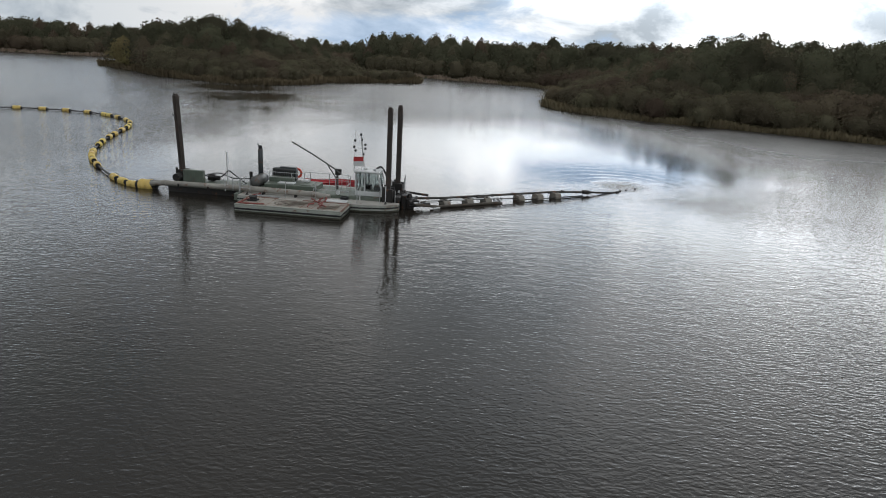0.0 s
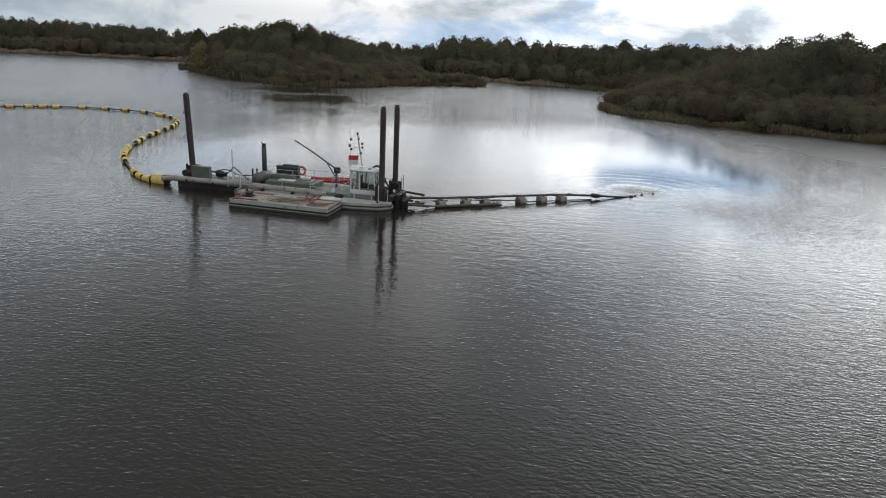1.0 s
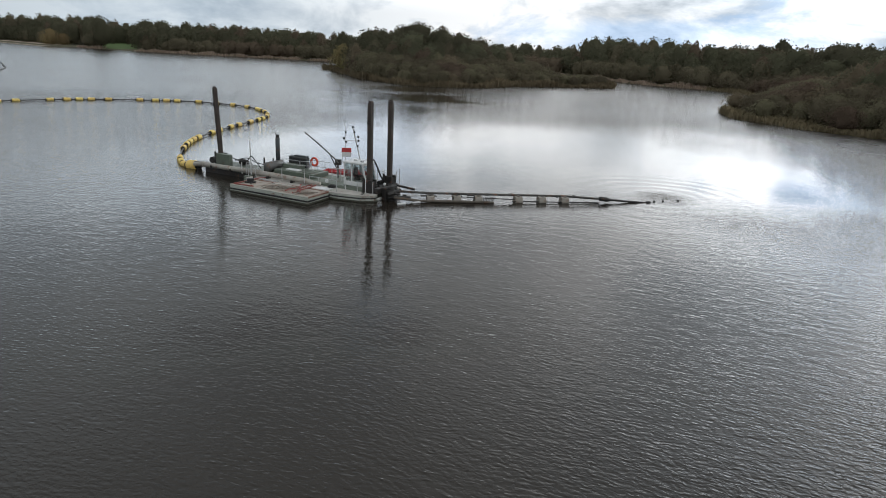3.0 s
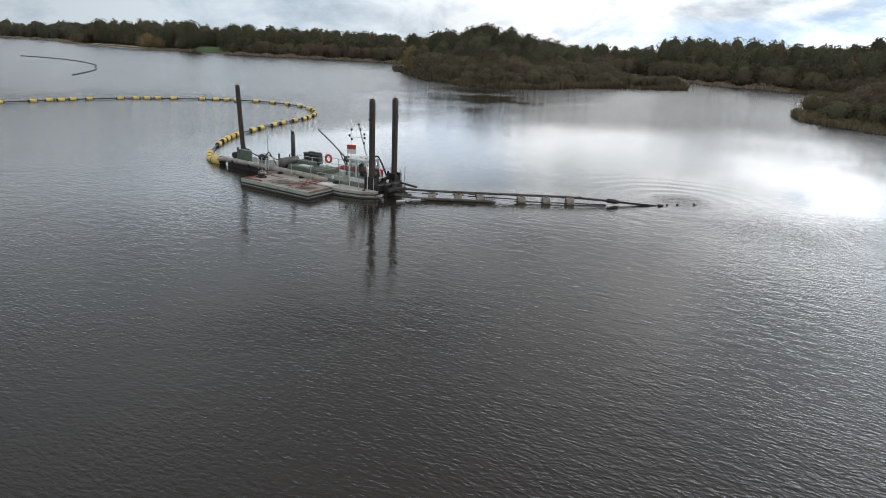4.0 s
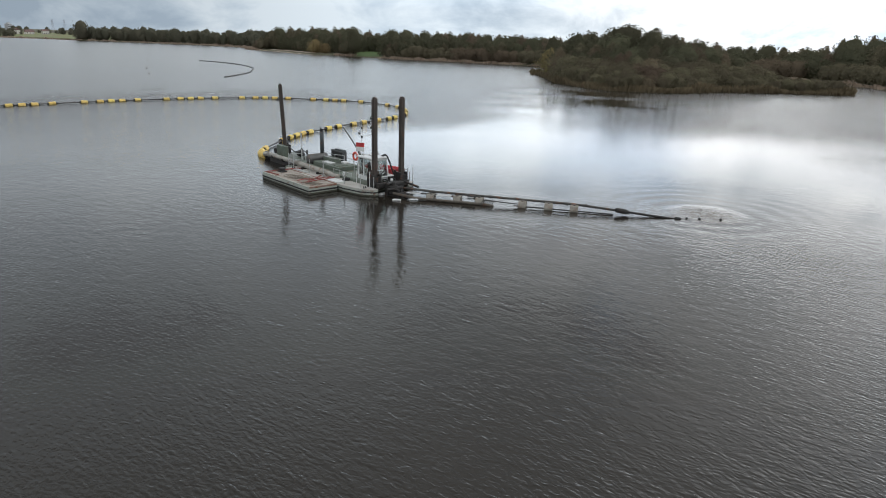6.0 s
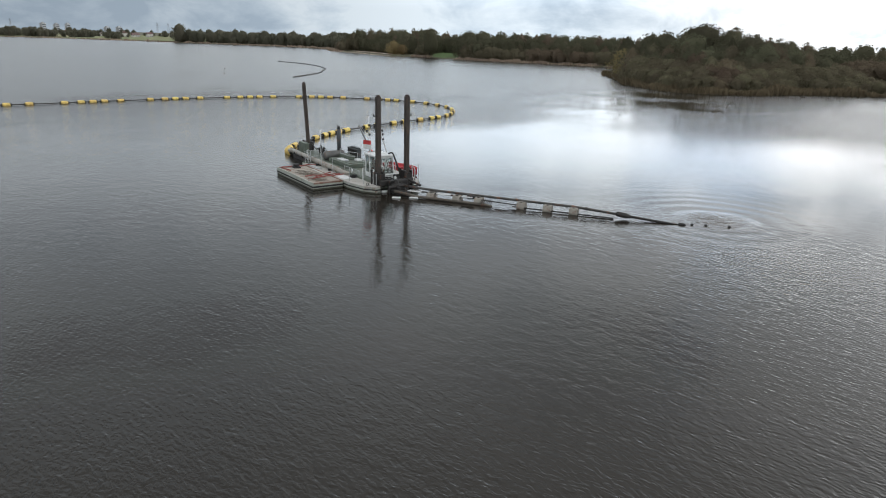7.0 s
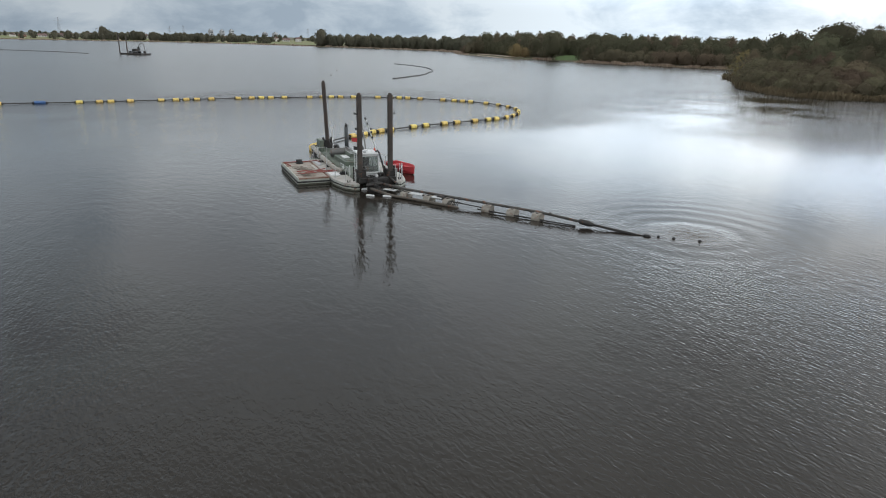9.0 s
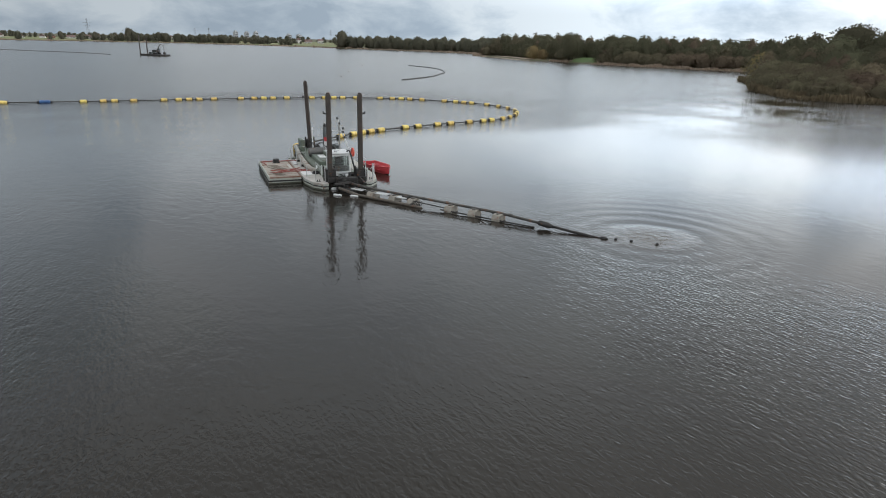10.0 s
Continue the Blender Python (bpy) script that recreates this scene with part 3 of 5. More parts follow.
for group, places in rest.items():
    wood_mass("wood", places, "mixed autumn wood of" + group.removeprefix("trees and bushes").removeprefix("trees").replace(" on", " trees on", 1).replace(" behind", " trees behind", 1))
for x, y, s in ((-334, 229, 1.2), (-327, 231, 0.9), (-342, 233, 0.8)):
    tree("ochre_willow", x, y + 12, 0.4, s, x * 7, int(-x), "ochre willows on the far shore")
for x, y, s in ((-100, 172, 1.25), (-103, 177, 1.05), (-97, 168, 0.75)):
    tree("yellow_willow", x, y, 0.4, s, x * 11, int(-x), "yellow green bushes at the island's end")
tree("oak", -295, 241, 0.5, 1.12, 40, 1, "trees on the far shore")


# ---- materials of the plant ----
DREDGE = pose(4.84, -11.16, 0, 0, 0, -6.2)     # u forward, v to port, from the middle of the bow spuds
M_HULL = paint("hull_paint", (0.44, 0.46, 0.41), (0.31, 0.33, 0.29), 0.55, scale=0.8, rust=0.10)
M_HULL_GREEN = paint("hull_green", (0.165, 0.195, 0.155), (0.115, 0.135, 0.11), 0.55, scale=0.8, rust=0.12)
M_DECK = paint("deck_plate", (0.52, 0.50, 0.46), (0.38, 0.36, 0.33), 0.75, scale=0.7, rust=0.12)
M_RAFT = paint("raft_deck", (0.42, 0.385, 0.335), (0.27, 0.235, 0.20), 0.8, scale=0.6, rust=0.28)
M_RUST = paint("rusty_rim", (0.22, 0.09, 0.06), (0.33, 0.26, 0.22), 0.8, scale=1.2, rust=0.4)
M_BLACK = paint("black_rubber", (0.015, 0.015, 0.016), (0.03, 0.03, 0.03), 0.7)
M_DARK = paint("dark_steel", (0.032, 0.030, 0.028), (0.02, 0.019, 0.018), 0.55, 0.2, scale=1.5, rust=0.12)
M_LADDER = paint("ladder_steel", (0.085, 0.082, 0.075), (0.05, 0.047, 0.043), 0.5, 0.2, scale=1.0, rust=0.25)
M_BEAM = paint("muddy_pipe", (0.115, 0.098, 0.078), (0.07, 0.06, 0.048), 0.6, scale=1.2, rust=0.15)
M_BLOCK = paint("float_block_grey", (0.30, 0.28, 0.24), (0.19, 0.175, 0.15), 0.7, scale=1.6, rust=0.2)
M_SPUD = paint("spud_steel", (0.072, 0.056, 0.046), (0.038, 0.032, 0.028), 0.6, 0.1, scale=1.2, rust=0.10)
M_GREEN = paint("machine_green", (0.125, 0.155, 0.12), (0.09, 0.108, 0.086), 0.5, scale=1.0, rust=0.1)
M_SLATE = paint("slate_grey", (0.062, 0.074, 0.078), (0.045, 0.052, 0.054), 0.5, scale=1.0, rust=0.1)
M_TANK = paint("tank_grey", (0.16, 0.16, 0.15), (0.10, 0.10, 0.10), 0.45, 0.3, scale=1.0, rust=0.2)
M_WHITE = paint("white_paint", (0.74, 0.75, 0.75), (0.58, 0.59, 0.58), 0.4, scale=1.5, rust=0.03)
M_RAIL = paint("galvanised_rail", (0.55, 0.56, 0.56), (0.40, 0.41, 0.41), 0.4, 0.5, scale=4.0)
M_PIPE = paint("pipe_grey", (0.40, 0.385, 0.34), (0.27, 0.25, 0.22), 0.5, scale=0.8, rust=0.2)
M_RED = paint("red_paint", (0.55, 0.05, 0.05), (0.42, 0.04, 0.045), 0.45, scale=1.5)
M_BOAT = paint("red_boat_plastic", (0.62, 0.06, 0.075), (0.50, 0.05, 0.06), 0.4, scale=1.0)
M_HOSE = paint("red_hose", (0.33, 0.085, 0.07), (0.22, 0.06, 0.05), 0.7, scale=2.0)
M_ROPE = paint("dull_rope", (0.24, 0.21, 0.17), (0.16, 0.14, 0.12), 0.9, scale=5.0)
M_ORANGE = paint("lifebuoy_orange", (0.72, 0.10, 0.06), (0.60, 0.08, 0.05), 0.5, scale=2.0)
M_YELLOW = paint("float_yellow", (0.82, 0.60, 0.13), (0.76, 0.56, 0.20), 0.5, scale=1.2, vary=0.16, rust=0.04)
M_BLUE = paint("float_blue", (0.04, 0.13, 0.33), (0.03, 0.09, 0.24), 0.45, scale=1.2)
M_HDPE = paint("black_pipe", (0.035, 0.033, 0.032), (0.07, 0.062, 0.055), 0.6, scale=0.8)
M_PLATE = paint("bright_plate", (0.66, 0.67, 0.67), (0.50, 0.51, 0.51), 0.4, 0.15, scale=2.0)
M_ALU = paint("aluminium", (0.60, 0.61, 0.62), (0.45, 0.46, 0.47), 0.35, 0.8, scale=3.0)


def glass_material():
    m = bpy.data.materials.new("cabin_glass")
    m.use_nodes = True
    k = Nodes(m.node_tree)
    s = k.add("ShaderNodeBsdfPrincipled", None, Base_Color=(0.62, 0.67, 0.66, 1), Roughness=0.03, IOR=1.45, Transmission_Weight=1.0)
    k.add("ShaderNodeOutputMaterial", None, Surface=s.outputs[0])
    return m


M_GLASS = glass_material()


def smooth_ring(bm, c, axis, R, r, n=24, seg=8, a0=0.0, a1=2 * math.pi):
    """A torus, or an arc of one, round the axis."""
    q = Vector(axis).to_track_quat("Z", "Y")
    whole = abs(a1 - a0 - 2 * math.pi) < 1e-6
    rings = []
    for i in range(n if whole else n + 1):
        a = a0 + (a1 - a0) * i / n
        out = q @ Vector((math.cos(a), math.sin(a), 0))
        up = q @ Vector((0, 0, 1))
        rings.append([bm.verts.new(Vector(c) + out * R + (out * math.cos(2 * math.pi * j / seg) + up * math.sin(2 * math.pi * j / seg)) * r) for j in range(seg)])
    pairs = list(zip(rings, rings[1:])) + ([(rings[-1], rings[0])] if whole else [])
    for ra, rb in pairs:
        for j in range(seg):
            bm.faces.new((ra[j], ra[(j + 1) % seg], rb[(j + 1) % seg], rb[j]))
    return bm


def lathe(bm, a, way, profile, seg=14):
    """A turned body: profile of (distance along way, radius)."""
    q = Vector(way).to_track_quat("Z", "Y")
    rings = []
    for d, r in profile:
        rings.append([bm.verts.new(Vector(a) + q @ Vector((r * math.cos(2 * math.pi * j / seg), r * math.sin(2 * math.pi * j / seg), d))) for j in range(seg)])
    for ra, rb in zip(rings, rings[1:]):
        for j in range(seg):
            bm.faces.new((ra[j], ra[(j + 1) % seg], rb[(j + 1) % seg], rb[j]))
    bm.faces.new(rings[0][::-1]), bm.faces.new(rings[-1])
    return bm


def rail(parent, pts, height, z, bars=2, close=False):
    """A hand rail: posts at the points and bars between them."""
    for u, v in pts:
        part("rail_post", rod(B(), (u, v, z), (u, v, z + height), 0.028, seg=8), M_RAIL, parent)
    for i in range(bars):
        h = z + height * (i + 1) / bars - 0.03
        part("rail_bar", tube(B(), [(u, v, h) for u, v in pts], 0.022, 6), M_RAIL, parent)


# ---- the dredger ----
dredger = thing("dredger", DREDGE, "grey green cutter suction dredger floating on the lake", "dredger")
PONTOON = [(-11.2, -3.0), (-1.9, -3.0), (-0.1, -2.6), (0.75, -1.95), (0.75, -1.52), (-11.2, -1.52)]
for side in (1, -1):
    line = [(u, v * side) for u, v in PONTOON][::side]
    p = part("side_pontoon", prism(B(), line, -0.5, 0.47, 0.02), M_HULL, dredger)
    part("deck_plate", prism(B(), [(u, v) for u, v in line], 0.474, 0.54, 0.015), M_DECK, p, "pale worn deck plate")
    part("rubbing_strake", tube(B(), [(u, (v + 0.015 * (1 if v > 0 else -1)), 0.30) for u, v in ([(a, b * side) for a, b in PONTOON[:5]])], 0.05, 6), M_BLACK, p, "black rubber strake")
    for u in (-8.4, -5.6, -2.8):
        part("hatch", rod(B(), (u, -2.5 * side, 0.54), (u, -2.5 * side, 0.575), 0.2, seg=14), M_HULL, p)
    for u, v in ((-0.2, -2.15), (-10.6, -2.6)):
        bm = B()
        rod(bm, (u, (v - 0.09) * side, 0.53), (u, (v - 0.09) * side, 0.70), 0.035, seg=8)
        rod(bm, (u, (v + 0.09) * side, 0.53), (u, (v + 0.09) * side, 0.70), 0.035, seg=8)
        box(bm, u - 0.1, u + 0.1, (v - 0.18) * side, (v + 0.18) * side, 0.5, 0.55, 0)
        part("bollard", bm, M_DARK, p)
M_SLIME = paint("waterline_slime", (0.035, 0.04, 0.025), (0.06, 0.055, 0.035), 0.5, scale=1.5)
for side in (1, -1):
    line = [(u, v * side + (0.012 * side if v > -1.6 else -0.012 * side)) for u, v in PONTOON][::side]
    part("waterline_band", prism(B(), line, -0.3, 0.11), M_SLIME, dredger, "dark wet band at the waterline")
hull = part("main_hull", box(B(), -11.2, -0.7, -1.5, 1.5, -0.6, 0.72, 0.03), M_HULL_GREEN, dredger)
part("deck_plate", box(B(), -11.1, -0.75, -1.42, 1.42, 0.724, 0.76, 0.01), M_HULL_GREEN, hull)
stern = part("stern_hull", box(B(), -17.5, -11.2, -1.3, 1.3, -0.6, 0.60, 0.03), M_DARK, dredger, "dark stern hull, low in the water")
part("deck_plate", box(B(), -17.45, -11.22, -1.26, 1.26, 0.604, 0.66, 0.015), M_GREEN, stern)
part("rubbing_strake", box(B(), -17.5, -11.2, -1.38, -1.3, 0.42, 0.56, 0.02), M_GREEN, stern)
part("rubbing_strake", box(B(), -17.5, -11.2, 1.3, 1.38, 0.42, 0.56, 0.02), M_GREEN, stern)
part("cross_beam", box(B(), -11.5, -11.2, -2.9, 2.9, 0.1, 0.62, 0.02), M_HULL_GREEN, dredger)

# spuds with guides, lifting eyes and lugs
W2 = 0.175
for u, v, top, lugs, lean in ((-0.18, -1.21, 7.38, -1, (0, 0)), (0.13, 1.22, 7.37, 1, (0, 0)), (-16.95, 0.19, 7.26, 1, (-0.12, -0.28))):
    tilt = Matrix.Translation((u, v, 0)) @ Vector((lean[0], lean[1], top)).to_track_quat("Z", "X").to_matrix().to_4x4() @ Matrix.Rotation(radians(90), 4, "Z") if any(lean) else Matrix.Translation((u, v, 0))

    def lay(bm):
        bmesh.ops.transform(bm, matrix=tilt, verts=bm.verts)
        return bm

    bm = B()
    box(bm, -W2, W2, -W2, W2, -1.5, top, 0.02)
    for a in (-W2, W2):
        box(bm, -0.06, 0.06, a - 0.012, a + 0.012, 1.8, top - 0.2, 0)
        box(bm, a - 0.012, a + 0.012, -0.06, 0.06, 1.8, top - 0.2, 0)
    s = part("spud", lay(bm), M_SPUD, dredger, "tall rust brown square steel spud")
    part("spud_cap", lay(box(B(), -0.14, 0.14, -0.11, 0.11, top, top + 0.13, 0.02)), M_SPUD, s)
    bm = B()
    rod(bm, (0, W2 * lugs, top - 1.5), (0, 0.40 * lugs, top - 1.45), 0.05, seg=8)
    rod(bm, (0, 0.40 * lugs, top - 1.52), (0, 0.40 * lugs, top - 1.3), 0.04, seg=8)
    rod(bm, (W2, 0, top - 0.75), (0.36, 0, top - 0.65), 0.025, seg=6)
    part("lug", lay(bm), M_DARK, s)
for u, v in ((-0.18, -1.21), (0.13, 1.22), (-16.95, 0.17)):
    bm = B()
    for a in (-0.3, 0.3):
        box(bm, u - 0.40, u + 0.40, v + a - 0.10, v + a + 0.10, 0.3, 1.55, 0.03)
        box(bm, u + a - 0.07, u + a + 0.07, v - 0.24, v + 0.24, 0.45, 1.40, 0.02)
    rod(bm, (u - 0.3, v - 0.42, 0.5), (u - 0.3, v - 0.42, 1.7), 0.09, seg=10)
    rod(bm, (u - 0.3, v + 0.42, 0.5), (u - 0.3, v + 0.42, 1.7), 0.09, seg=10)
    part("spud_guide", bm, M_DARK, dredger, "black spud clamp with hydraulic cylinders")

# stern gear
part("control_box", box(B(), -16.3, -14.7, -1.15, -0.75, 0.66, 1.75, 0.03), M_GREEN, dredger, "grey green steel cabinet on the stern")
bm = B()
for u in (-15.9, -15.5, -15.1):
    box(bm, u - 0.16, u + 0.16, -1.165, -1.152, 0.85, 1.6, 0.005)
part("cabinet_door", bm, M_GREEN, dredger)
part("winch", rod(B(), (-17.0, -0.95, 1.05), (-17.0, -0.35, 1.05), 0.28, seg=16), M_DARK, dredger)
part("pump", lathe(B(), (-15.0, 0.5, 0.95), (1, 0, 0), [(0, 0.1), (0.02, 0.26), (0.5, 0.28), (0.52, 0.18), (0.9, 0.18), (0.92, 0.08)], 14), M_DARK, dredger)
part("hydraulic_hose", tube(B(), smooth_line([(-16.6, 0.2, 1.5), (-14.6, 0.0, 1.1), (-13.6, -0.2, 1.25), (-13.0, -0.3, 1.75), (-12.4, -0.5, 1.5), (-11.3, -1.0, 1.0)], 0.15), 0.045, 6), M_BLACK, dredger)
part("hydraulic_hose", tube(B(), smooth_line([(-15.6, 0.4, 1.0), (-14.2, 0.5, 1.35), (-12.9, 0.4, 1.05), (-11.4, 0.0, 1.2)], 0.15), 0.04, 6), M_BLACK, dredger)
part("pole", rod(B(), (-13.1, -0.25, 0.66), (-13.14, -0.25, 3.2), 0.06, 0.045, 8), M_WHITE, dredger, "pale upright pole")
part("post", rod(B(), (-11.0, -0.9, 0.7), (-11.0, -0.9, 1.95), 0.07, seg=8), M_DARK, dredger)
part("post", rod(B(), (-11.6, 0.9, 0.6), (-11.6, 0.9, 1.6), 0.06, seg=8), M_DARK, dredger)
rail(dredger, [(-11.9, -2.1), (-11.3, -2.1), (-11.3, -1.3)], 1.05, 0.6)
rail(dredger, [(-11.1, -2.75), (-10.3, -2.75)], 1.1, 0.54)
part("rail_post", rod(B(), (-7.6, -2.7, 0.54), (-7.6, -2.7, 1.75), 0.03, seg=8), M_RAIL, dredger)
part("rail_post", rod(B(), (-5.3, -2.75, 0.54), (-5.3, -2.75, 1.95), 0.03, seg=8), M_RAIL, dredger)

# discharge pipe with flanges
line = [Vector((-19.0, -1.05, 0.45)), Vector((-17.8, -1.22, 0.62)), Vector((-10.7, -1.95, 0.85)), Vector((-5.6, -2.15, 0.86)), Vector((-5.0, -2.0, 0.72)), Vector((-4.6, -1.6, 0.6))]
p = part("discharge_pipe", tube(B(), line, 0.21, 16), M_PIPE, dredger, "long pale grey discharge pipe", True)
for f in (0.02, 0.98):
    for a, b in ((line[1], line[2]), (line[2], line[3])):
        c = a.lerp(b, f)
        d = (b - a).normalized() * 0.04
        part("flange", rod(B(), c - d, c + d, 0.25, seg=16), M_PIPE, p)
for u in (-16.5, -14.0, -9.5, -7.0):
    f = (u + 17.8) / 12.2
    v = -1.22 - 0.93 * min(1, f * 1.5)
    part("saddle", box(B(), u - 0.06, u + 0.06, v - 0.25, v + 0.25, 0.5, 0.72, 0.01), M_DARK, p)

for u, v, h in ((-2.27, -1.5, 1.5), (-0.3, -1.6, 1.75), (0.15, 1.78, 1.55), (-1.44, 2.75, 1.6), (-11.4, -2.1, 1.5), (-12.6, -1.9, 1.5)):
    part("stanchion", rod(B(), (u, v, 0.5), (u, v, h), 0.04, seg=8), M_WHITE, dredger, "short white deck post")

# tank, stack, engine hood
part("fuel_tank", lathe(B(), (-10.6, -1.15, 1.2), (0, 1, 0), [(0, 0.1), (0.05, 0.32), (0.15, 0.42), (1.95, 0.42), (2.05, 0.32), (2.1, 0.1)], 24), M_TANK, dredger, "dark grey round tank", True)
for v in (-0.75, 0.35):
    part("tank_cradle", box(B(), -10.95, -10.25, v - 0.06, v + 0.06, 0.74, 1.0, 0.01), M_DARK, dredger)
s = part("exhaust_pipe", lathe(B(), (-10.7, 0.5, 1.3), (0, 0, 1), [(0, 0.12), (0.1, 0.12), (0.14, 0.19), (2.2, 0.19), (2.26, 0.12), (2.3, 0.08), (2.44, 0.08)], 16), M_SLATE, dredger, "dark upright round exhaust pipe", True)
part("stack_top", lathe(B(), (-10.7, 0.5, 3.55), (0, 0, 1), [(0, 0.14), (0.04, 0.15), (0.20, 0.15), (0.23, 0.08)], 12), M_BLACK, s, "black stack top")
part("rain_cap", box(B(), -10.82, -10.60, 0.40, 0.58, 3.74, 3.79, 0.01), M_BLACK, s)
part("cap_counterweight", lathe(B(), (-10.84, 0.49, 3.77), (-0.5, 0, 1), [(0, 0.03), (0.04, 0.05), (0.12, 0.05), (0.16, 0.02)], 8), M_BLACK, s)
part("engine_block", box(B(), -9.9, -8.05, 0.1, 0.82, 1.1, 1.45, 0.04), M_GREEN, dredger, "green engine cover")
h = part("engine_housing", box(B(), -9.9, -5.9, -0.95, 1.25, 0.76, 1.12, 0.03), M_GREEN, dredger, "low green engine housing")
part("hatch", box(B(), -9.0, -7.7, -0.6, 0.0, 1.12, 1.2, 0.02), M_WHITE, h, "white hatch cover")
part("hatch", box(B(), -7.2, -6.3, -0.7, 0.9, 1.12, 1.17, 0.02), M_GREEN, h)
part("vent", box(B(), -7.3, -6.8, 0.3, 0.8, 1.17, 1.35, 0.03), M_WHITE, h)
bm = B()
box(bm, -9.9, -8.0, 0.95, 1.40, 0.76, 2.02, 0.03)
box(bm, -9.35, -8.05, 1.0, 1.35, 2.02, 2.14, 0.02)
r = part("radiator_box", bm, M_SLATE, dredger, "dark slate radiator box with a stepped top")
for z in (0.86, 1.93):
    part("radiator_frame", box(B(), -9.92, -7.98, 0.925, 0.95, z, z + 0.07, 0.004), M_TANK, r)
for i in range(10):
    u = -9.80 + i * 0.18
    part("louvre", box(B(), u, u + 0.1, 0.925, 0.95, 0.95, 1.9, 0.004), M_DARK, r)
rail(dredger, [(-9.9, 0.2), (-8.1, 0.2), (-7.2, 0.6)], 0.75, 1.12)
rail(dredger, [(-10.6, 2.75), (-9.0, 2.75), (-7.4, 2.75), (-5.8, 2.75), (-4.2, 2.75)], 1.0, 0.54)
bm = smooth_ring(B(), (-8.45, 2.62, 1.42), (0, 1, 0), 0.33, 0.095, 28, 10)
part("lifebuoy", bm, M_ORANGE, dredger, "faded orange lifebuoy hung on the rail", True)

# davit crane
c = part("crane_post", rod(B(), (-4.6, 0.75, 0.76), (-4.6, 0.75, 2.2), 0.09, seg=12), M_TANK, dredger)
part("crane_boom", tube(B(), [(-4.35, 0.55, 2.1), (-4.9, 0.65, 2.42), (-6.6, 1.0, 3.28), (-8.42, 1.37, 4.11)], 0.065, 8), M_TANK, dredger, "thin grey davit boom raised over the deck")
bm = B()
box(bm, -4.75, -4.3, 0.55, 0.9, 1.9, 2.35, 0.03)
rod(bm, (-4.6, 0.7, 1.5), (-5.4, 0.78, 2.6), 0.045, seg=8)
part("winch_head", bm, M_DARK, c)
rail(dredger, [(-4.5, -0.2), (-4.0, -0.2), (-3.6, -0.2), (-3.6, 0.9)], 1.05, 0.76)
rail(dredger, [(-5.9, -1.35), (-5.0, -1.35), (-4.0, -1.35), (-3.2, -1.35)], 0.35, 0.76, 1)

# cabin: posts, panes, roof, raked windscreen
CU0, CU1, CV0, CV1, CZ0, CZ1, ROOF = -2.80, -0.86, -0.98, 0.60, 0.80, 1.12, 2.50
cab = part("cabin", prism(B(), [(CU0, CV0), (CU1 + 0.25, CV0), (CU1 + 0.25, CV1), (CU0, CV1)], CZ0 - 0.04, CZ1, 0.03), M_WHITE, dredger, "white steering cabin with large windows")
for (u0, u1) in ((CU0 + 0.05, CU0 + 0.05), (CU0 + 0.75, CU0 + 0.75), (CU1 + 0.14, CU1 - 0.2)):
    for v in (CV0 + 0.05, CV1 - 0.05):
        part("cabin_post", tube(B(), [(u0, v, CZ1 - 0.02), (u1, v, ROOF + 0.02)], 0.07, 6), M_WHITE, cab)
part("cabin_roof", box(B(), CU0 - 0.08, CU1 - 0.08, CV0 - 0.08, CV1 + 0.08, ROOF, ROOF + 0.15, 0.06), M_WHITE, cab)


def pane(name, a, b, c, d, parent):
    bm = B()
    n = (Vector(b) - Vector(a)).cross(Vector(d) - Vector(a)).normalized() * 0.008
    lo = [bm.verts.new(Vector(q) - n) for q in (a, b, c, d)]
    hi = [bm.verts.new(Vector(q) + n) for q in (a, b, c, d)]
    bm.faces.new(lo[::-1]), bm.faces.new(hi)
    for i in range(4):
        bm.faces.new((lo[i], lo[(i + 1) % 4], hi[(i + 1) % 4], hi[i]))
    o = part(name, bm, M_GLASS, parent, "clear window pane")
    o.visible_shadow = False
    return o


for v in (CV0 + 0.03, CV1 - 0.03):
    pane("side_window", (CU0 + 0.1, v, CZ1), (CU0 + 0.7, v, CZ1), (CU0 + 0.7, v, ROOF), (CU0 + 0.1, v, ROOF), cab)
    pane("side_window", (CU0 + 0.8, v, CZ1), (CU1 + 0.1, v, CZ1), (CU1 - 0.24, v, ROOF), (CU0 + 0.8, v, ROOF), cab)
pane("windscreen", (CU1 + 0.15, CV0 + 0.1, CZ1), (CU1 + 0.15, CV1 - 0.1, CZ1), (CU1 - 0.19, CV1 - 0.1, ROOF), (CU1 - 0.19, CV0 + 0.1, ROOF), cab)
pane("rear_window", (CU0 + 0.04, CV0 + 0.1, CZ1), (CU0 + 0.04, CV1 - 0.1, CZ1), (CU0 + 0.04, CV1 - 0.1, ROOF), (CU0 + 0.04, CV0 + 0.1, ROOF), cab)
bm = B()
box(bm, -2.2, -1.7, -0.4, 0.15, 1.1, 1.5, 0.05)
box(bm, -2.3, -2.15, -0.4, 0.15, 1.4, 2.1, 0.05)
part("helm_seat", bm, M_BLACK, cab, "dark helm seat")
part("cabin_floor", box(B(), CU0 + 0.1, CU1 + 0.1, CV0 + 0.1, CV1 - 0.1, CZ1, CZ1 + 0.03, 0), M_DECK, cab)
part("console", box(B(), -1.4, -0.85, -0.7, 0.5, 1.2, 1.55, 0.05), M_TANK, cab)
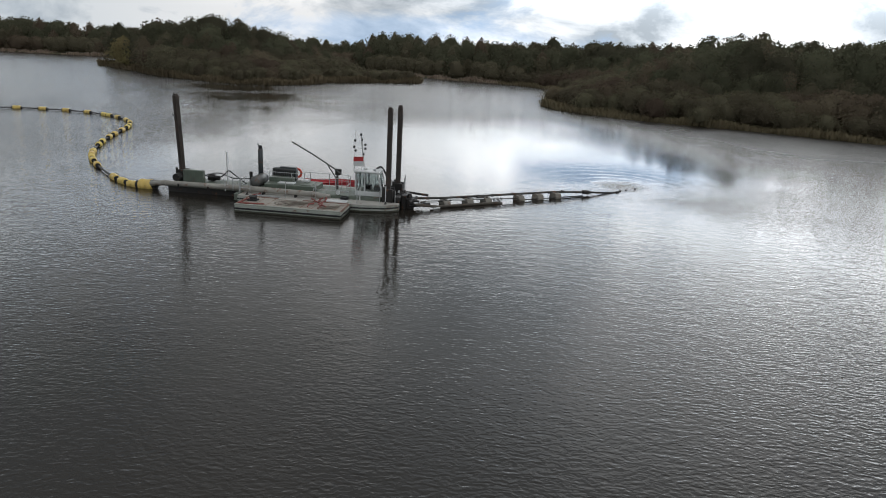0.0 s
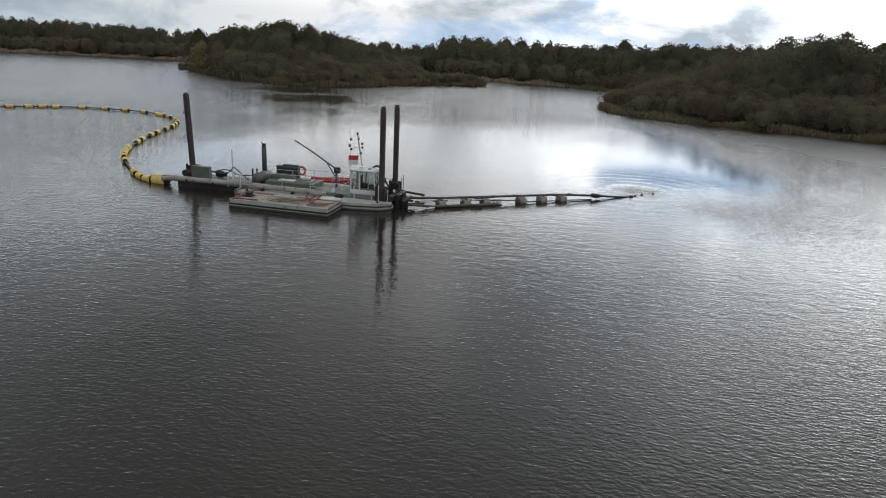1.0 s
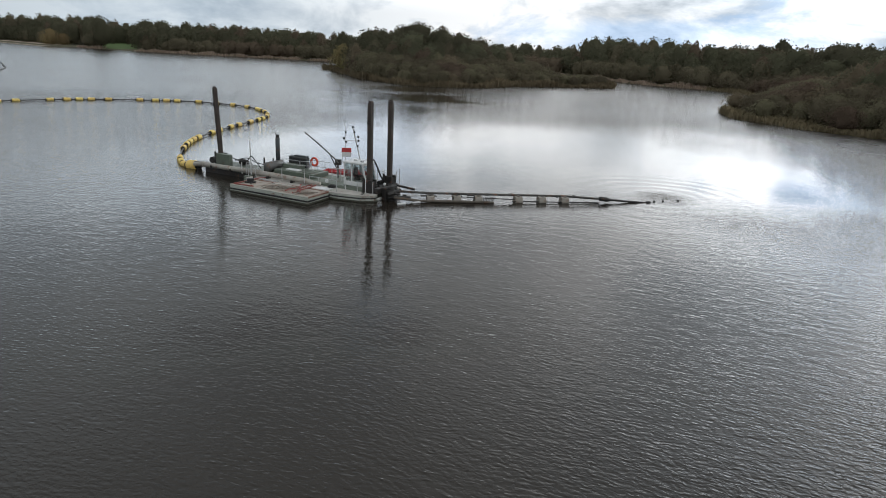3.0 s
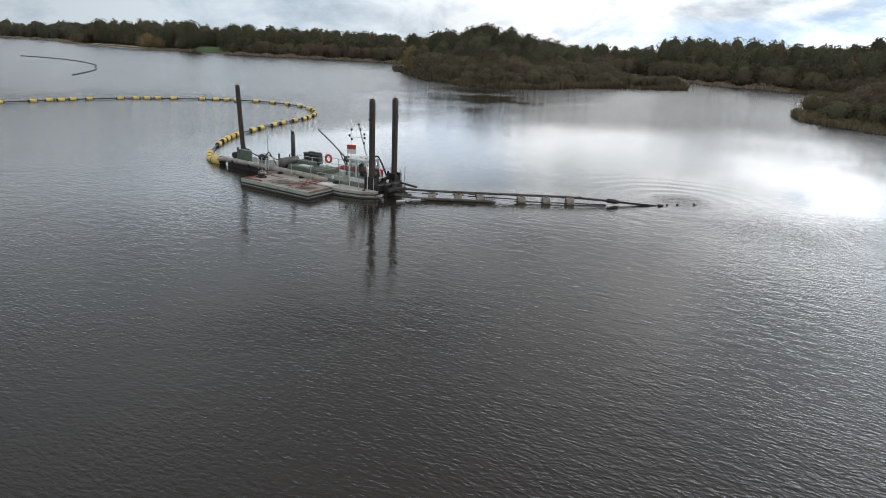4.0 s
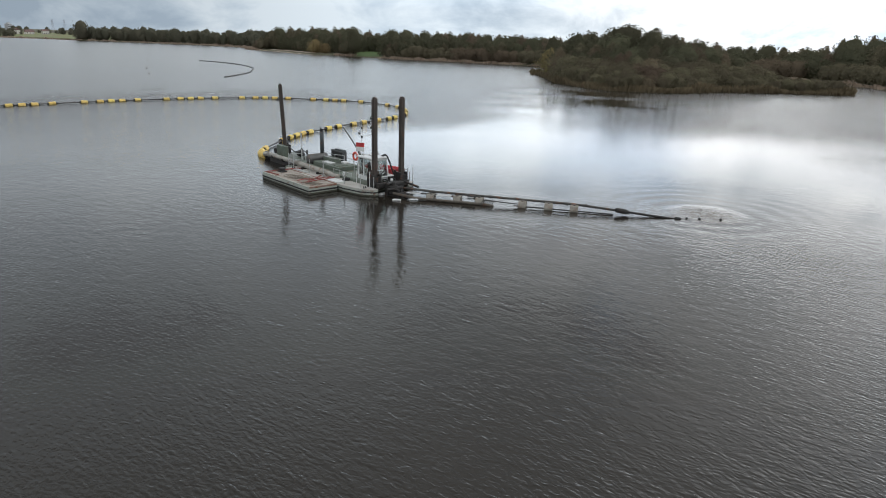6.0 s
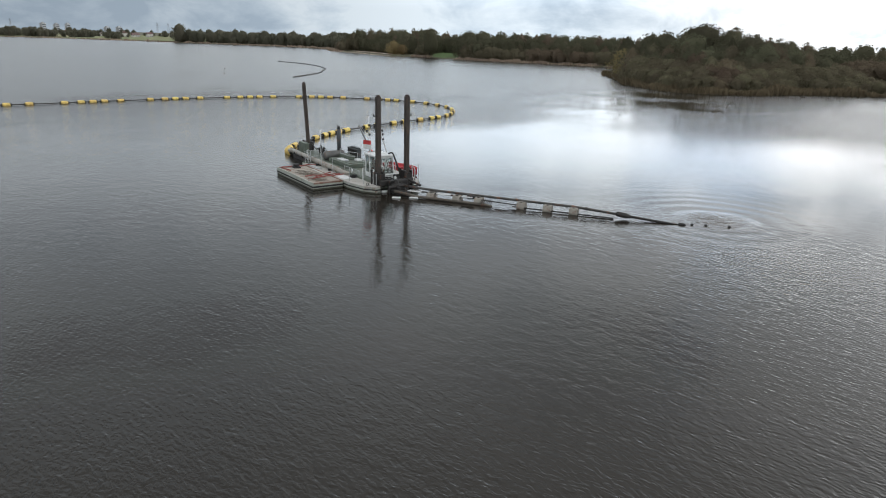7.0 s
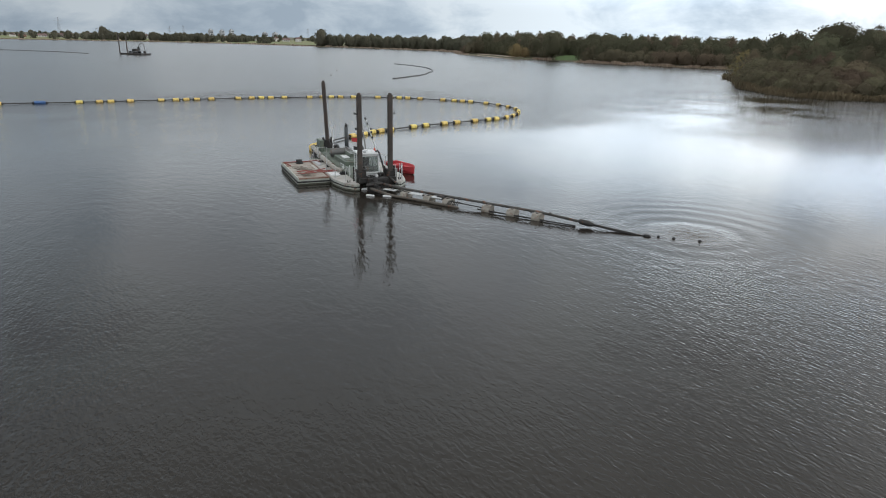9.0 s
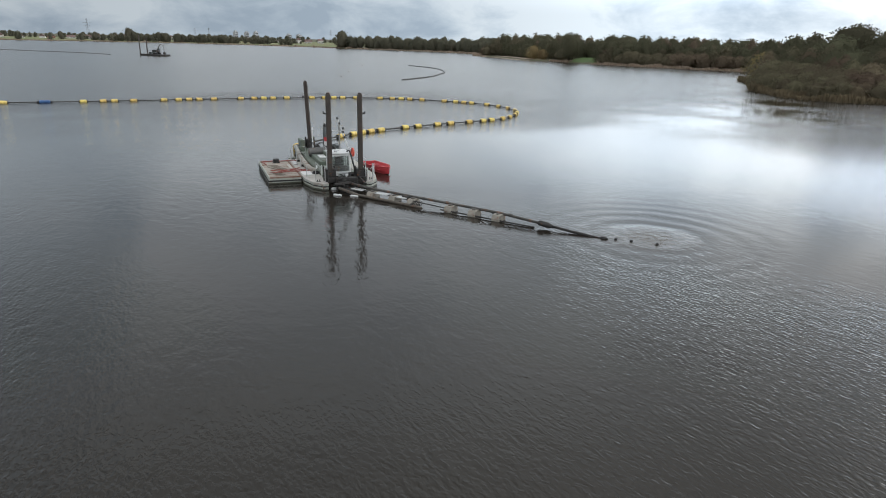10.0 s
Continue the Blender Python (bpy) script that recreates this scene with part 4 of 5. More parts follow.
part("window_sill", box(B(), CU1 + 0.12, CU1 + 0.42, CV0 + 0.02, CV1 - 0.02, CZ1 - 0.03, CZ1 + 0.05, 0.02), M_WHITE, cab)
part("window_header", box(B(), CU1 - 0.24, CU1 - 0.12, CV0 + 0.04, CV1 - 0.04, ROOF - 0.13, ROOF, 0.02), M_WHITE, cab)
part("window_surround", box(B(), CU1 + 0.24, CU1 + 0.32, CV0, CV1, CZ0 + 0.05, CZ1 - 0.02, 0.02), M_WHITE, cab)
part("roof_lamp", box(B(), -1.5, -1.3, -0.6, -0.35, ROOF + 0.15, ROOF + 0.29, 0.03), M_ALU, cab)
part("roof_lamp", box(B(), -2.3, -2.0, -0.3, 0.0, ROOF + 0.15, ROOF + 0.27, 0.03), M_WHITE, cab)
part("air_hose", tube(B(), smooth_line([(-1.5, 0.45, ROOF + 0.12), (-1.1, 0.6, ROOF + 0.28), (-0.75, 0.72, 2.2), (-0.5, 0.85, 1.5), (-0.3, 0.9, 1.2)], 0.12), 0.07, 8), M_BLACK, cab, "thick black hose")
part("wiper", rod(B(), (-0.85, -0.1, 1.35), (-1.05, 0.15, 2.1), 0.015, seg=5), M_BLACK, cab)

# signal masts and the red and white board
mast = part("signal_mast", rod(B(), (-2.93, -0.54, ROOF), (-2.93, -0.54, 5.55), 0.028, 0.018, 8), M_WHITE, dredger, "thin white mast with signal lights")
mast2 = part("signal_mast", tube(B(), [(-2.5, 0.98, 1.4), (-2.52, 0.9, 2.6), (-2.6, 0.0, 5.2)], 0.055, 8), M_WHITE, dredger, "thin white raked mast with signal lights")
part("yard", rod(B(), (-2.95, -0.75, 4.2), (-2.3, 0.45, 4.2), 0.02, seg=6), M_WHITE, mast)
for m, u, v, z in ((mast, -2.93, -0.5, 4.75), (mast, -2.95, -0.72, 4.3), (mast, -2.9, -0.5, 4.0), (mast, -2.35, 0.4, 4.35), (mast, -2.35, 0.42, 4.05),
                   (mast2, -2.6, 0.0, 5.15), (mast2, -2.57, 0.16, 4.75), (mast2, -2.52, 0.55, 3.6)):
    part("signal_light", lathe(B(), (u, v, z), (0, 0, 1), [(0, 0.05), (0.02, 0.085), (0.16, 0.085), (0.18, 0.04)], 10), M_BLACK, m, "small dark signal light")
def swung(bm):
    bmesh.ops.rotate(bm, cent=(-2.57, -0.9, 0), matrix=Matrix.Rotation(radians(28), 3, "Z"), verts=bm.verts)
    return bm


board = part("signal_board", swung(box(B(), -2.95, -2.2, -0.93, -0.90, 3.36, 3.70, 0.004)), M_RED, dredger, "red over white signal board")
part("white_half", swung(box(B(), -2.95, -2.2, -0.93, -0.90, 3.0, 3.36, 0.004)), M_WHITE, board, "white lower half")
for u in (-2.9, -2.3):
    part("board_post", swung(rod(B(), (u, -0.87, ROOF), (u, -0.87, 3.6), 0.02, seg=6)), M_WHITE, board)

# bow gear between the spuds
bow = part("bow_gantry", box(B(), 0.35, 0.75, -1.5, 1.5, 0.55, 0.95, 0.03), M_DARK, dredger, "black steel bow gantry with hoses")
part("bow_box", box(B(), 0.78, 1.15, -0.95, 0.75, -0.1, 1.0, 0.05), M_DARK, bow)
part("cross_beam", box(B(), -0.7, 0.3, -0.95, -0.75, 0.4, 0.7, 0.02), M_DARK, dredger)
part("cross_beam", box(B(), -0.7, 0.3, 0.75, 0.95, 0.4, 0.7, 0.02), M_DARK, dredger)
for v in (-0.55, 0.1, 0.6):
    part("strut", rod(B(), (0.6, v, 1.0), (1.5, v * 0.7 - 0.1, -0.3), 0.1, seg=8), M_DARK, bow)
part("swivel", lathe(B(), (1.35, -0.45, -0.4), (0, 0, 1), [(0, 0.35), (0.9, 0.35), (0.95, 0.45), (1.15, 0.45), (1.2, 0.2), (1.5, 0.16)], 16), M_DARK, bow)
part("swing_cylinder", rod(B(), (0.3, 0.95, 0.95), (2.6, 1.0, 0.75), 0.09, seg=10), M_DARK, bow)
part("swing_cylinder", rod(B(), (0.3, -1.0, 0.75), (2.1, -0.5, 0.55), 0.09, seg=10), M_DARK, bow)
rng = random.Random(11)
for i in range(12):
    a = Vector((rng.uniform(-0.6, 0.5), rng.uniform(-0.9, 0.9), 0.95))
    b = Vector((rng.uniform(1.0, 2.0), rng.uniform(-0.7, 0.6), 0.65))
    m = (a + b) / 2 + Vector((0, rng.uniform(-0.3, 0.3), rng.uniform(-0.25, 0.35)))
    part("hydraulic_hose", tube(B(), smooth_line([a, m, b], 0.15), 0.03, 6), M_BLACK, bow)
part("winch", rod(B(), (-0.35, 0.35, 1.0), (-0.35, 0.85, 1.0), 0.17, seg=14), M_DARK, bow)
part("work_lamp", box(B(), 0.35, 0.5, -0.1, 0.1, 0.95, 1.15, 0.02), M_WHITE, bow)
for u, v, h in ((1.08, 1.5, 1.35), (1.05, 2.1, 1.45)):
    part("rail_post", rod(B(), (u - 0.5, v, 0.54), (u - 0.5, v, 0.54 + h), 0.03, seg=8), M_RAIL, dredger)
rail(dredger, [(-2.0, 2.75), (-0.6, 2.45), (0.3, 1.95)], 0.95, 0.54, 1)
for u, v in ((-2.2, -2.75), (-0.6, -2.3), (0.45, -1.75)):
    part("rail_post", rod(B(), (u, v, 0.54), (u, v, 1.5), 0.03, seg=8), M_RAIL, dredger)
part("fender", lathe(B(), (0.55, -1.35, 0.05), (0, 1, 0), [(0, 0.04), (0.1, 0.12), (0.75, 0.12), (0.85, 0.04)], 12), M_WHITE, dredger, "white fender at the waterline")
part("floodlight", lathe(B(), (-3.9, -1.55, 1.0), (-0.2, -1, 0.1), [(0, 0.06), (0.1, 0.17), (0.14, 0.17)], 12), M_WHITE, dredger)
part("coiled_hose", smooth_ring(smooth_ring(B(), (-3.4, -1.75, 0.62), (0, 0, 1), 0.3, 0.05, 20, 6), (-3.4, -1.75, 0.7), (0, 0, 1), 0.27, 0.05, 20, 6), M_BLACK, dredger)

# ---- work raft ----
raft = thing("work_raft", DREDGE, "flat grey steel work raft moored beside the dredger", "raft")
R = (-10.25, -2.65, -5.75, -3.12)
body = part("float_body", box(B(), R[0], R[1], R[2], R[3], -0.4, 0.46, 0.03), M_HULL, raft)
part("deck", box(B(), R[0] + 0.1, R[1] - 0.1, R[2] + 0.1, R[3] - 0.1, 0.464, 0.55, 0.01), M_RAFT, raft, "worn beige deck with rust stains")
for i in range(9):
    u = R[0] + 0.5 + i * 0.82
    part("deck_seam", box(B(), u, u + 0.03, R[2] + 0.12, R[3] - 0.12, 0.552, 0.562, 0), M_RUST, raft)
for a in ((R[0], R[1], R[2], R[2] + 0.09), (R[0], R[1], R[3] - 0.09, R[3]), (R[0], R[0] + 0.09, R[2] + 0.09, R[3] - 0.09), (R[1] - 0.09, R[1], R[2] + 0.09, R[3] - 0.09)):
    part("rim", box(B(), *a, 0.464, 0.59, 0.01), M_RUST if a[0] != R[0] or a[1] != R[1] or a[2] != R[2] else M_HULL, raft)
for v in (R[2] - 0.03, R[3] + 0.03):
    part("rubbing_strake", box(B(), R[0], R[1], v - 0.03, v + 0.03, 0.2, 0.32, 0.01), M_BLACK, raft, "black rubber strake")
part("rubbing_strake", box(B(), R[1], R[1] + 0.06, R[2], R[3], 0.2, 0.32, 0.01), M_BLACK, raft)
part("rubbing_strake", box(B(), R[0] - 0.06, R[0], R[2], R[3], 0.2, 0.32, 0.01), M_BLACK, raft)


part("waterline_band", box(B(), R[0] - 0.012, R[1] + 0.012, R[2] - 0.012, R[3] + 0.012, -0.3, 0.11, 0), M_SLIME, raft, "dark wet band at the waterline")


def on_raft(name, bm, mat, label, cat):
    o = link(name, bm, mat)
    o.matrix_world = DREDGE
    return tagged(o, label, cat)


bm = B()
lathe(bm, (-9.45, -4.3, 0.555), (0, 0, 1), [(0, 0.2), (0.03, 0.24), (0.3, 0.28), (0.33, 0.3)], 16)
box(bm, -9.8, -9.1, -4.6, -4.0, 0.555, 0.66, 0.02)
on_raft("bucket", bm, M_BLACK, "dark tub standing on the raft deck", "bucket")
rng = random.Random(3)
for j, (a, b, n) in enumerate((((-10.0, -5.4), (-9.8, -1.9), 8), ((-4.3, -5.4), (-4.7, -1.9), 12), ((-5.2, -5.3), (-4.9, -2.3), 12), ((-4.0, -5.1), (-5.6, -2.8), 12), ((-10.05, -5.5), (-8.3, -5.3), 6))):
    pts = []
    for i in range(n + 1):
        f = i / n
        pts.append((a[0] + (b[0] - a[0]) * f + rng.uniform(-0.16, 0.16), a[1] + (b[1] - a[1]) * f, 0.61 + 0.03 * j * (j < 4)))
    on_raft("hose", tube(B(), smooth_line(pts, 0.12), 0.045, 6), M_HOSE, "faded red hose lying across the deck", "hose")
for j, (cu, cv) in enumerate(((-6.3, -4.6), (-5.6, -4.2), (-3.6, -4.9), (-6.9, -4.9))):
    pts = [(cu + math.cos(i * 0.5) * (0.35 + 0.02 * i), cv + math.sin(i * 0.5 + j) * (0.25 + 0.012 * i), 0.59 + 0.004 * i) for i in range(26)]
    on_raft("rope", tube(B(), smooth_line(pts, 0.1), 0.028, 5), M_ROPE, "tangle of dull rope on the raft deck", "rope")
on_raft("plank", box(B(), -7.9, -6.1, -3.55, -3.3, 0.555, 0.62, 0.01), M_DECK, "weathered plank lying at the raft edge", "plank")
on_raft("board_sheet", box(B(), -4.6, -3.0, -2.9, -2.1, 0.545, 0.60, 0.01), M_WHITE, "pale sheet lying across the side deck", "sheet")
on_raft("board_sheet", box(B(), -9.9, -8.0, -2.9, -2.55, 0.545, 0.60, 0.01), M_RAIL, "pale grating lying on the side deck", "sheet")

# ---- red rowing boat ----
def rowing_boat():
    bm = B()
    L, n = 4.1, 13
    rows = []
    for i in range(n):
        f = i / (n - 1)
        w = 0.74 * min(1.0, 0.78 + 0.5 * f) * (1 - max(0.0, (f - 0.45) / 0.55) ** 2.3)
        w = max(w, 0.03)
        x = -L / 2 + L * f
        top = 0.46 + 0.16 * f * f
        rows.append([(x, -w, top), (x, -w * 0.92, top * 0.5), (x, -w * 0.62, -0.06 + 0.12 * f ** 4), (x, 0, -0.14 + 0.2 * f ** 4), (x, w * 0.62, -0.06 + 0.12 * f ** 4), (x, w * 0.92, top * 0.5), (x, w, top)])
    def skin(shift, lift):
        vs = [[bm.verts.new((x + (0.05 * shift if i == 0 else -0.05 * shift if i == n - 1 else 0), y * (1 - 0.09 * shift), z + lift * (0 if k in (0, 6) else 1))) for k, (x, y, z) in enumerate(r)] for i, r in enumerate(rows)]
        for a, b in zip(vs, vs[1:]):
            for k in range(6):
                bm.faces.new((a[k], a[k + 1], b[k + 1], b[k]))
        bm.faces.new(vs[0])
        return vs
    o, i = skin(0, 0), skin(1, 0.06)
    for a, b, c, d in zip(o, o[1:], i, i[1:]):
        bm.faces.new((a[0], b[0], d[0], c[0])), bm.faces.new((a[6], b[6], d[6], c[6]))
    return bm, rows


boat = thing("rowing_boat", DREDGE @ pose(-6.2, 4.45, 0.02, 0, 0, 9) @ Matrix.Diagonal((1.12, 1.08, 1.1, 1)), "red plastic rowing boat moored beside the dredger", "boat")
bm, rows = rowing_boat()
part("boat_hull", bm, M_BOAT, boat)
for f, name in ((-1.1, "thwart"), (0.1, "thwart"), (1.1, "thwart")):
    part(name, box(B(), f - 0.14, f + 0.14, -0.56, 0.56, 0.28, 0.33, 0.015), M_BOAT, boat)
for s in (0, 6):
    part("gunwale", tube(B(), [r[s] for r in rows], 0.035, 6), M_RED, boat)

# ---- cutter ladder lying on its floats ----
LAD = DREDGE @ pose(3.9, 1.23, 0, 0, 0, 35.25)      # x along the ladder, from the first float
ladder = thing("cutter_ladder", LAD, "dark dredge ladder carried on grey floats across the water", "dredge ladder")
PITCH = 1 / math.cos(radians(35.25))
for u in (0.0, 1.72, 3.12, 5.8, 7.4, 8.95):
    x = u * PITCH
    bm = B()
    prof = [(-0.36, -0.3), (-0.50, 0.05), (-0.50, 0.16), (-0.34, 0.42), (0.30, 0.46), (0.46, 0.2), (0.46, 0.05), (0.36, -0.3)]
    a = [bm.verts.new((x - 0.30, y, z)) for y, z in prof]
    b = [bm.verts.new((x + 0.30, y, z)) for y, z in prof]
    bm.faces.new(a), bm.faces.new(b[::-1])
    for i in range(8):
        bm.faces.new((a[i], a[(i + 1) % 8], b[(i + 1) % 8], b[i]))
    bmesh.ops.bevel(bm, geom=bm.edges[:], offset=0.03, segments=1, affect="EDGES")
    f = part("float_block", bm, M_BLOCK, ladder, "grey float block with a faceted top")
    part("strap", box(B(), x - 0.07, x + 0.07, -0.24, 0.40, 0.45, 0.50, 0.008), M_LADDER, f)
pipe = part("suction_pipe", tube(B(), [(-2.4, 0.25, 0.66), (0, 0.26, 0.55), (5.0, 0.24, 0.50), (10.9, 0.18, 0.46), (14.2, 0.0, 0.30)], 0.092, 12), M_LADDER, ladder, "dark steel suction pipe", True)
for x in (-1.4, 4.6, 6.6, 10.4, 11.8):
    part("flange", rod(B(), (x - 0.09, 0.25 if x < 9 else 0.15, 0.61 if x < 0 else 0.50 if x < 9 else 0.45), (x + 0.09, 0.25 if x < 9 else 0.15, 0.61 if x < 0 else 0.50 if x < 9 else 0.45), 0.12, seg=12), M_LADDER, pipe)
part("side_pipe", tube(B(), [(-2.9, -0.6, 0.36), (-1.0, -0.66, 0.12), (4.4, -0.64, 0.07), (5.0, -0.62, 0.0)], 0.11, 12), M_BEAM, ladder, "muddy brown pipe low at the water", True)
part("inner_pipe", tube(B(), [(-2.2, -0.1, 0.42), (3.4, -0.05, 0.36)], 0.06, 10), M_LADDER, ladder, "", True)
part("coupling", rod(B(), (2.9, -0.05, 0.42), (3.5, -0.05, 0.42), 0.17, seg=12), M_DARK, ladder)
part("tie_rod", rod(B(), (3.5, -0.3, 0.35), (7.2, -0.2, 0.2), 0.04, seg=6), M_DARK, ladder)
part("tie_rod", rod(B(), (6.5, -0.45, 0.12), (13.8, -0.3, 0.05), 0.05, seg=6), M_DARK, ladder)
for x, half in ((-1.35, 0.55), (1.05, 0.58), (2.95, 0.44)):
    part("cover_plate", box(B(), x - half, x + half, -0.42, 0.12, 0.40, 0.45, 0.008), M_PLATE, ladder, "bright metal cover plate")
bm = B()
for i in range(7):
    rod(bm, (4.1 + i * 0.13, -0.75 + 0.03 * i, 0.15), (4.2 + i * 0.14, -0.5, 0.42 + 0.03 * (i % 3)), 0.03, seg=5)
part("valve_rack", bm, M_DARK, ladder)
part("cutter_joint", lathe(B(), (13.9, 0.0, 0.34), (1, 0.02, -0.12), [(0, 0.10), (0.1, 0.18), (0.7, 0.19), (1.0, 0.12)], 14), M_DARK, ladder)
part("cutter_arm", tube(B(), [(14.8, 0.02, 0.24), (16.4, 0.08, 0.1), (17.4, 0.12, 0.04)], 0.085, 10), M_DARK, ladder)
part("cutter_rod", rod(B(), (17.3, 0.12, 0.06), (18.2, 0.2, 0.0), 0.045, seg=8), M_DARK, ladder)
part("marker_float", lathe(B(), (18.1, 0.2, 0.02), (1, 0, 0), [(0, 0.04), (0.1, 0.12), (0.4, 0.1), (0.5, 0.03)], 10), M_BLACK, ladder)
part("pivot_arm", tube(B(), [(-3.4, -0.55, 0.55), (-2.4, 0.2, 0.72)], 0.14, 10), M_DARK, ladder)
part("pivot_arm", tube(B(), [(-3.3, -0.2, 0.25), (-1.6, -0.5, 0.3)], 0.14, 10), M_DARK, ladder)
for x, y, s in ((-1.5, -0.95, 0.075), (-2.7, -1.5, 0.085)):
    part("small_float", lathe(B(), (x, y, 0.05), (1, 0.3, 0), [(0, 0.05), (0.08, s), (0.6, s), (0.68, 0.05)], 12), M_WHITE, ladder, "small white float")
for i, (x, y) in enumerate(((19.0, 0.5), (19.9, 0.7), (21.4, 1.0))):
    f = link("marker_buoy", lathe(B(), (0, 0, -0.06), (0, 0, 1), [(0, 0.06), (0.05, 0.1), (0.12, 0.1), (0.16, 0.05)], 10), M_BLACK)
    f.matrix_world = LAD @ pose(x, y, 0)
    tagged(f, "small black float on the trailing line", "float", "floats on the trailing line")

# ---- floating pipeline with yellow floats ----
LOOP = [(-77.9, -75), (-77.2, -55), (-76.8, -40), (-76.2, -28), (-76.4, -14), (-76.5, -2), (-75.6, 8), (-73.4, 18), (-69, 26.5), (-62, 32.8), (-55, 36.8), (-48, 37.4), (-42, 35.9), (-36.5, 32),
        (-33, 27.5), (-31.3, 23), (-30, 17.3), (-28.7, 12), (-27.2, 7.4), (-25.6, 3.2), (-23.4, -0.8), (-20.4, -4.9), (-18.4, -7.3), (-17.1, -8.6), (-15.9, -9.5), (-14.2, -9.9)]
track = smooth_line([(x, y, 0.16) for x, y in LOOP], 0.6)
pipeline = thing("floating_pipeline", Matrix.Identity(4), "long dark floating discharge pipeline looping over the lake", "pipeline")
part("pipe", tube(B(), track, 0.09, 8), M_HDPE, pipeline, "", True)
far = [0.0]
for a, b in zip(track, track[1:]):
    far.append(far[-1] + (b - a).length)


def along(s):
    i = max(1, min(len(far) - 1, int(np.searchsorted(far, s))))
    f = (s - far[i - 1]) / max(1e-6, far[i] - far[i - 1])
    return track[i - 1].lerp(track[i], f), (track[i] - track[i - 1]).normalized()


def pipe_float(mat, name, label, size=1.0):
    bm = lathe(B(), (-0.52, 0, 0.1), (1, 0, 0), [(0, 0.14), (0.0, 0.22), (0.07, 0.29), (0.32, 0.31), (0.35, 0.29), (0.69, 0.29), (0.72, 0.31), (0.97, 0.29), (1.04, 0.22), (1.04, 0.14)], 14)
    t = thing(name, Matrix.Identity(4), label, "float", "floats along the pipeline")
    part("float_shell", bm, mat, t, "", True)
    for x in (-0.60, 0.58):
        part("collar", rod(B(), (x - 0.10, 0, 0.1), (x + 0.12, 0, 0.1), 0.21, seg=12), M_BLACK, t)
    return t


first = pipe_float(M_YELLOW, "yellow_float", "yellow plastic float clamped round the dark pipe")
start = min(range(len(track)), key=lambda i: abs(track[i].y + 17.3) + 100 * (i > 200))
spots = []
s = far[start]
SOUTH = [-42.0, -36.2, -30.3, -27.6, -25.5, -22.6]
spots += [far[min(range(200), key=lambda i: abs(track[i].y - y))] for y in SOUTH]
NEAR = [(-53.5, 37.0), (-50.0, 37.2), (-46.5, 37.0), (-43.3, 36.3), (-40.0, 34.8), (-38.7, 34.0), (-37.0, 32.4), (-34.6, 29.8), (-33.0, 27.4), (-31.7, 24.7), (-31.1, 22.9), (-30.1, 20.2), (-28.9, 16.8), (-28.5, 14.4),
        (-27.6, 10.9), (-27.0, 8.8), (-25.6, 4.3), (-25.1, 2.6), (-24.4, 1.2), (-23.5, -0.4), (-22.3, -2.3), (-18.4, -7.2), (-17.1, -8.6), (-16.0, -9.4), (-14.9, -9.75)]
near_at = [min(range(len(track)), key=lambda i: (track[i].x - x) ** 2 + (track[i].y - y) ** 2) for x, y in NEAR]
while s < far[near_at[0]] - 1.5:
    for d in (0, 2.5, 4.3, 6.1, 8.7):
        if 1 < s + d < far[near_at[0]] - 1.5:
            spots.append(s + d)
    s += 13.6
spots += [far[i] for i in near_at]
BIG = [far[i] for i in near_at[-1:]]
blue_at = min(spots, key=lambda s: abs(along(s)[0].y + 36.2) + 50 * (s > 60))
rng = random.Random(8)
used = False
for s in spots:
    p, d = along(s)
    m = Matrix.Translation((p.x, p.y, 0.06)) @ Matrix.Rotation(math.atan2(d.y, d.x) + rng.uniform(-0.05, 0.05), 4, "Z") @ Matrix.Rotation(rng.uniform(-0.06, 0.06), 4, "Y")
    if s == blue_at:
        t = pipe_float(M_BLUE, "blue_float", "blue plastic float clamped round the dark pipe")
        t.matrix_world = m @ Matrix.Diagonal((1.6, 1, 1, 1))
    elif not used:
        first.matrix_world, used = m, True
    else:
        copy_thing(first, m @ Matrix.Diagonal((1.15, 1.6, 1.6, 1)) if s in BIG else m)
bm = tube(B(), [(-13.6, -9.95, 0.45), (-14.2, -9.95, 0.45), (-14.9, -9.7, 0.4)], 0.26, 12)
tagged(link("pipe_coupling", bm, M_HDPE), "black flexible coupling between pipe and dredger", "coupling")

# ---- far floating lines, buoys ----
for name, pts, lab in (("floating_line", [(-236, 103), (-217, 103), (-196, 99), (-172, 89), (-162, 82), (-149, 73), (-136, 60), (-130, 53)], "dark floating pipeline bent in a hook far out on the lake"),
                       ("floating_line", [(-560, -150), (-500, -105), (-441, -64), (-421, -47), (-401, -32), (-371, -19)], "dark straight floating pipeline far out on the lake")):
    tagged(link(name, tube(B(), smooth_line([(x, y, 0.1) for x, y in pts], 4), 0.17, 8), M_HDPE), lab, "pipeline")
for x, y in ((-150, 41), (-236, 80), (-330, 2), (-180, 54), (-316, -3)):
    f = link("small_buoy", lathe(B(), (0, 0, -0.1), (0, 0, 1), [(0, 0.08), (0.1, 0.26), (0.3, 0.26), (0.4, 0.08)], 10), M_BLOCK)
    f.matrix_world = pose(x, y, 0)
    tagged(f, "small pale buoy on open water", "buoy", "small buoys")

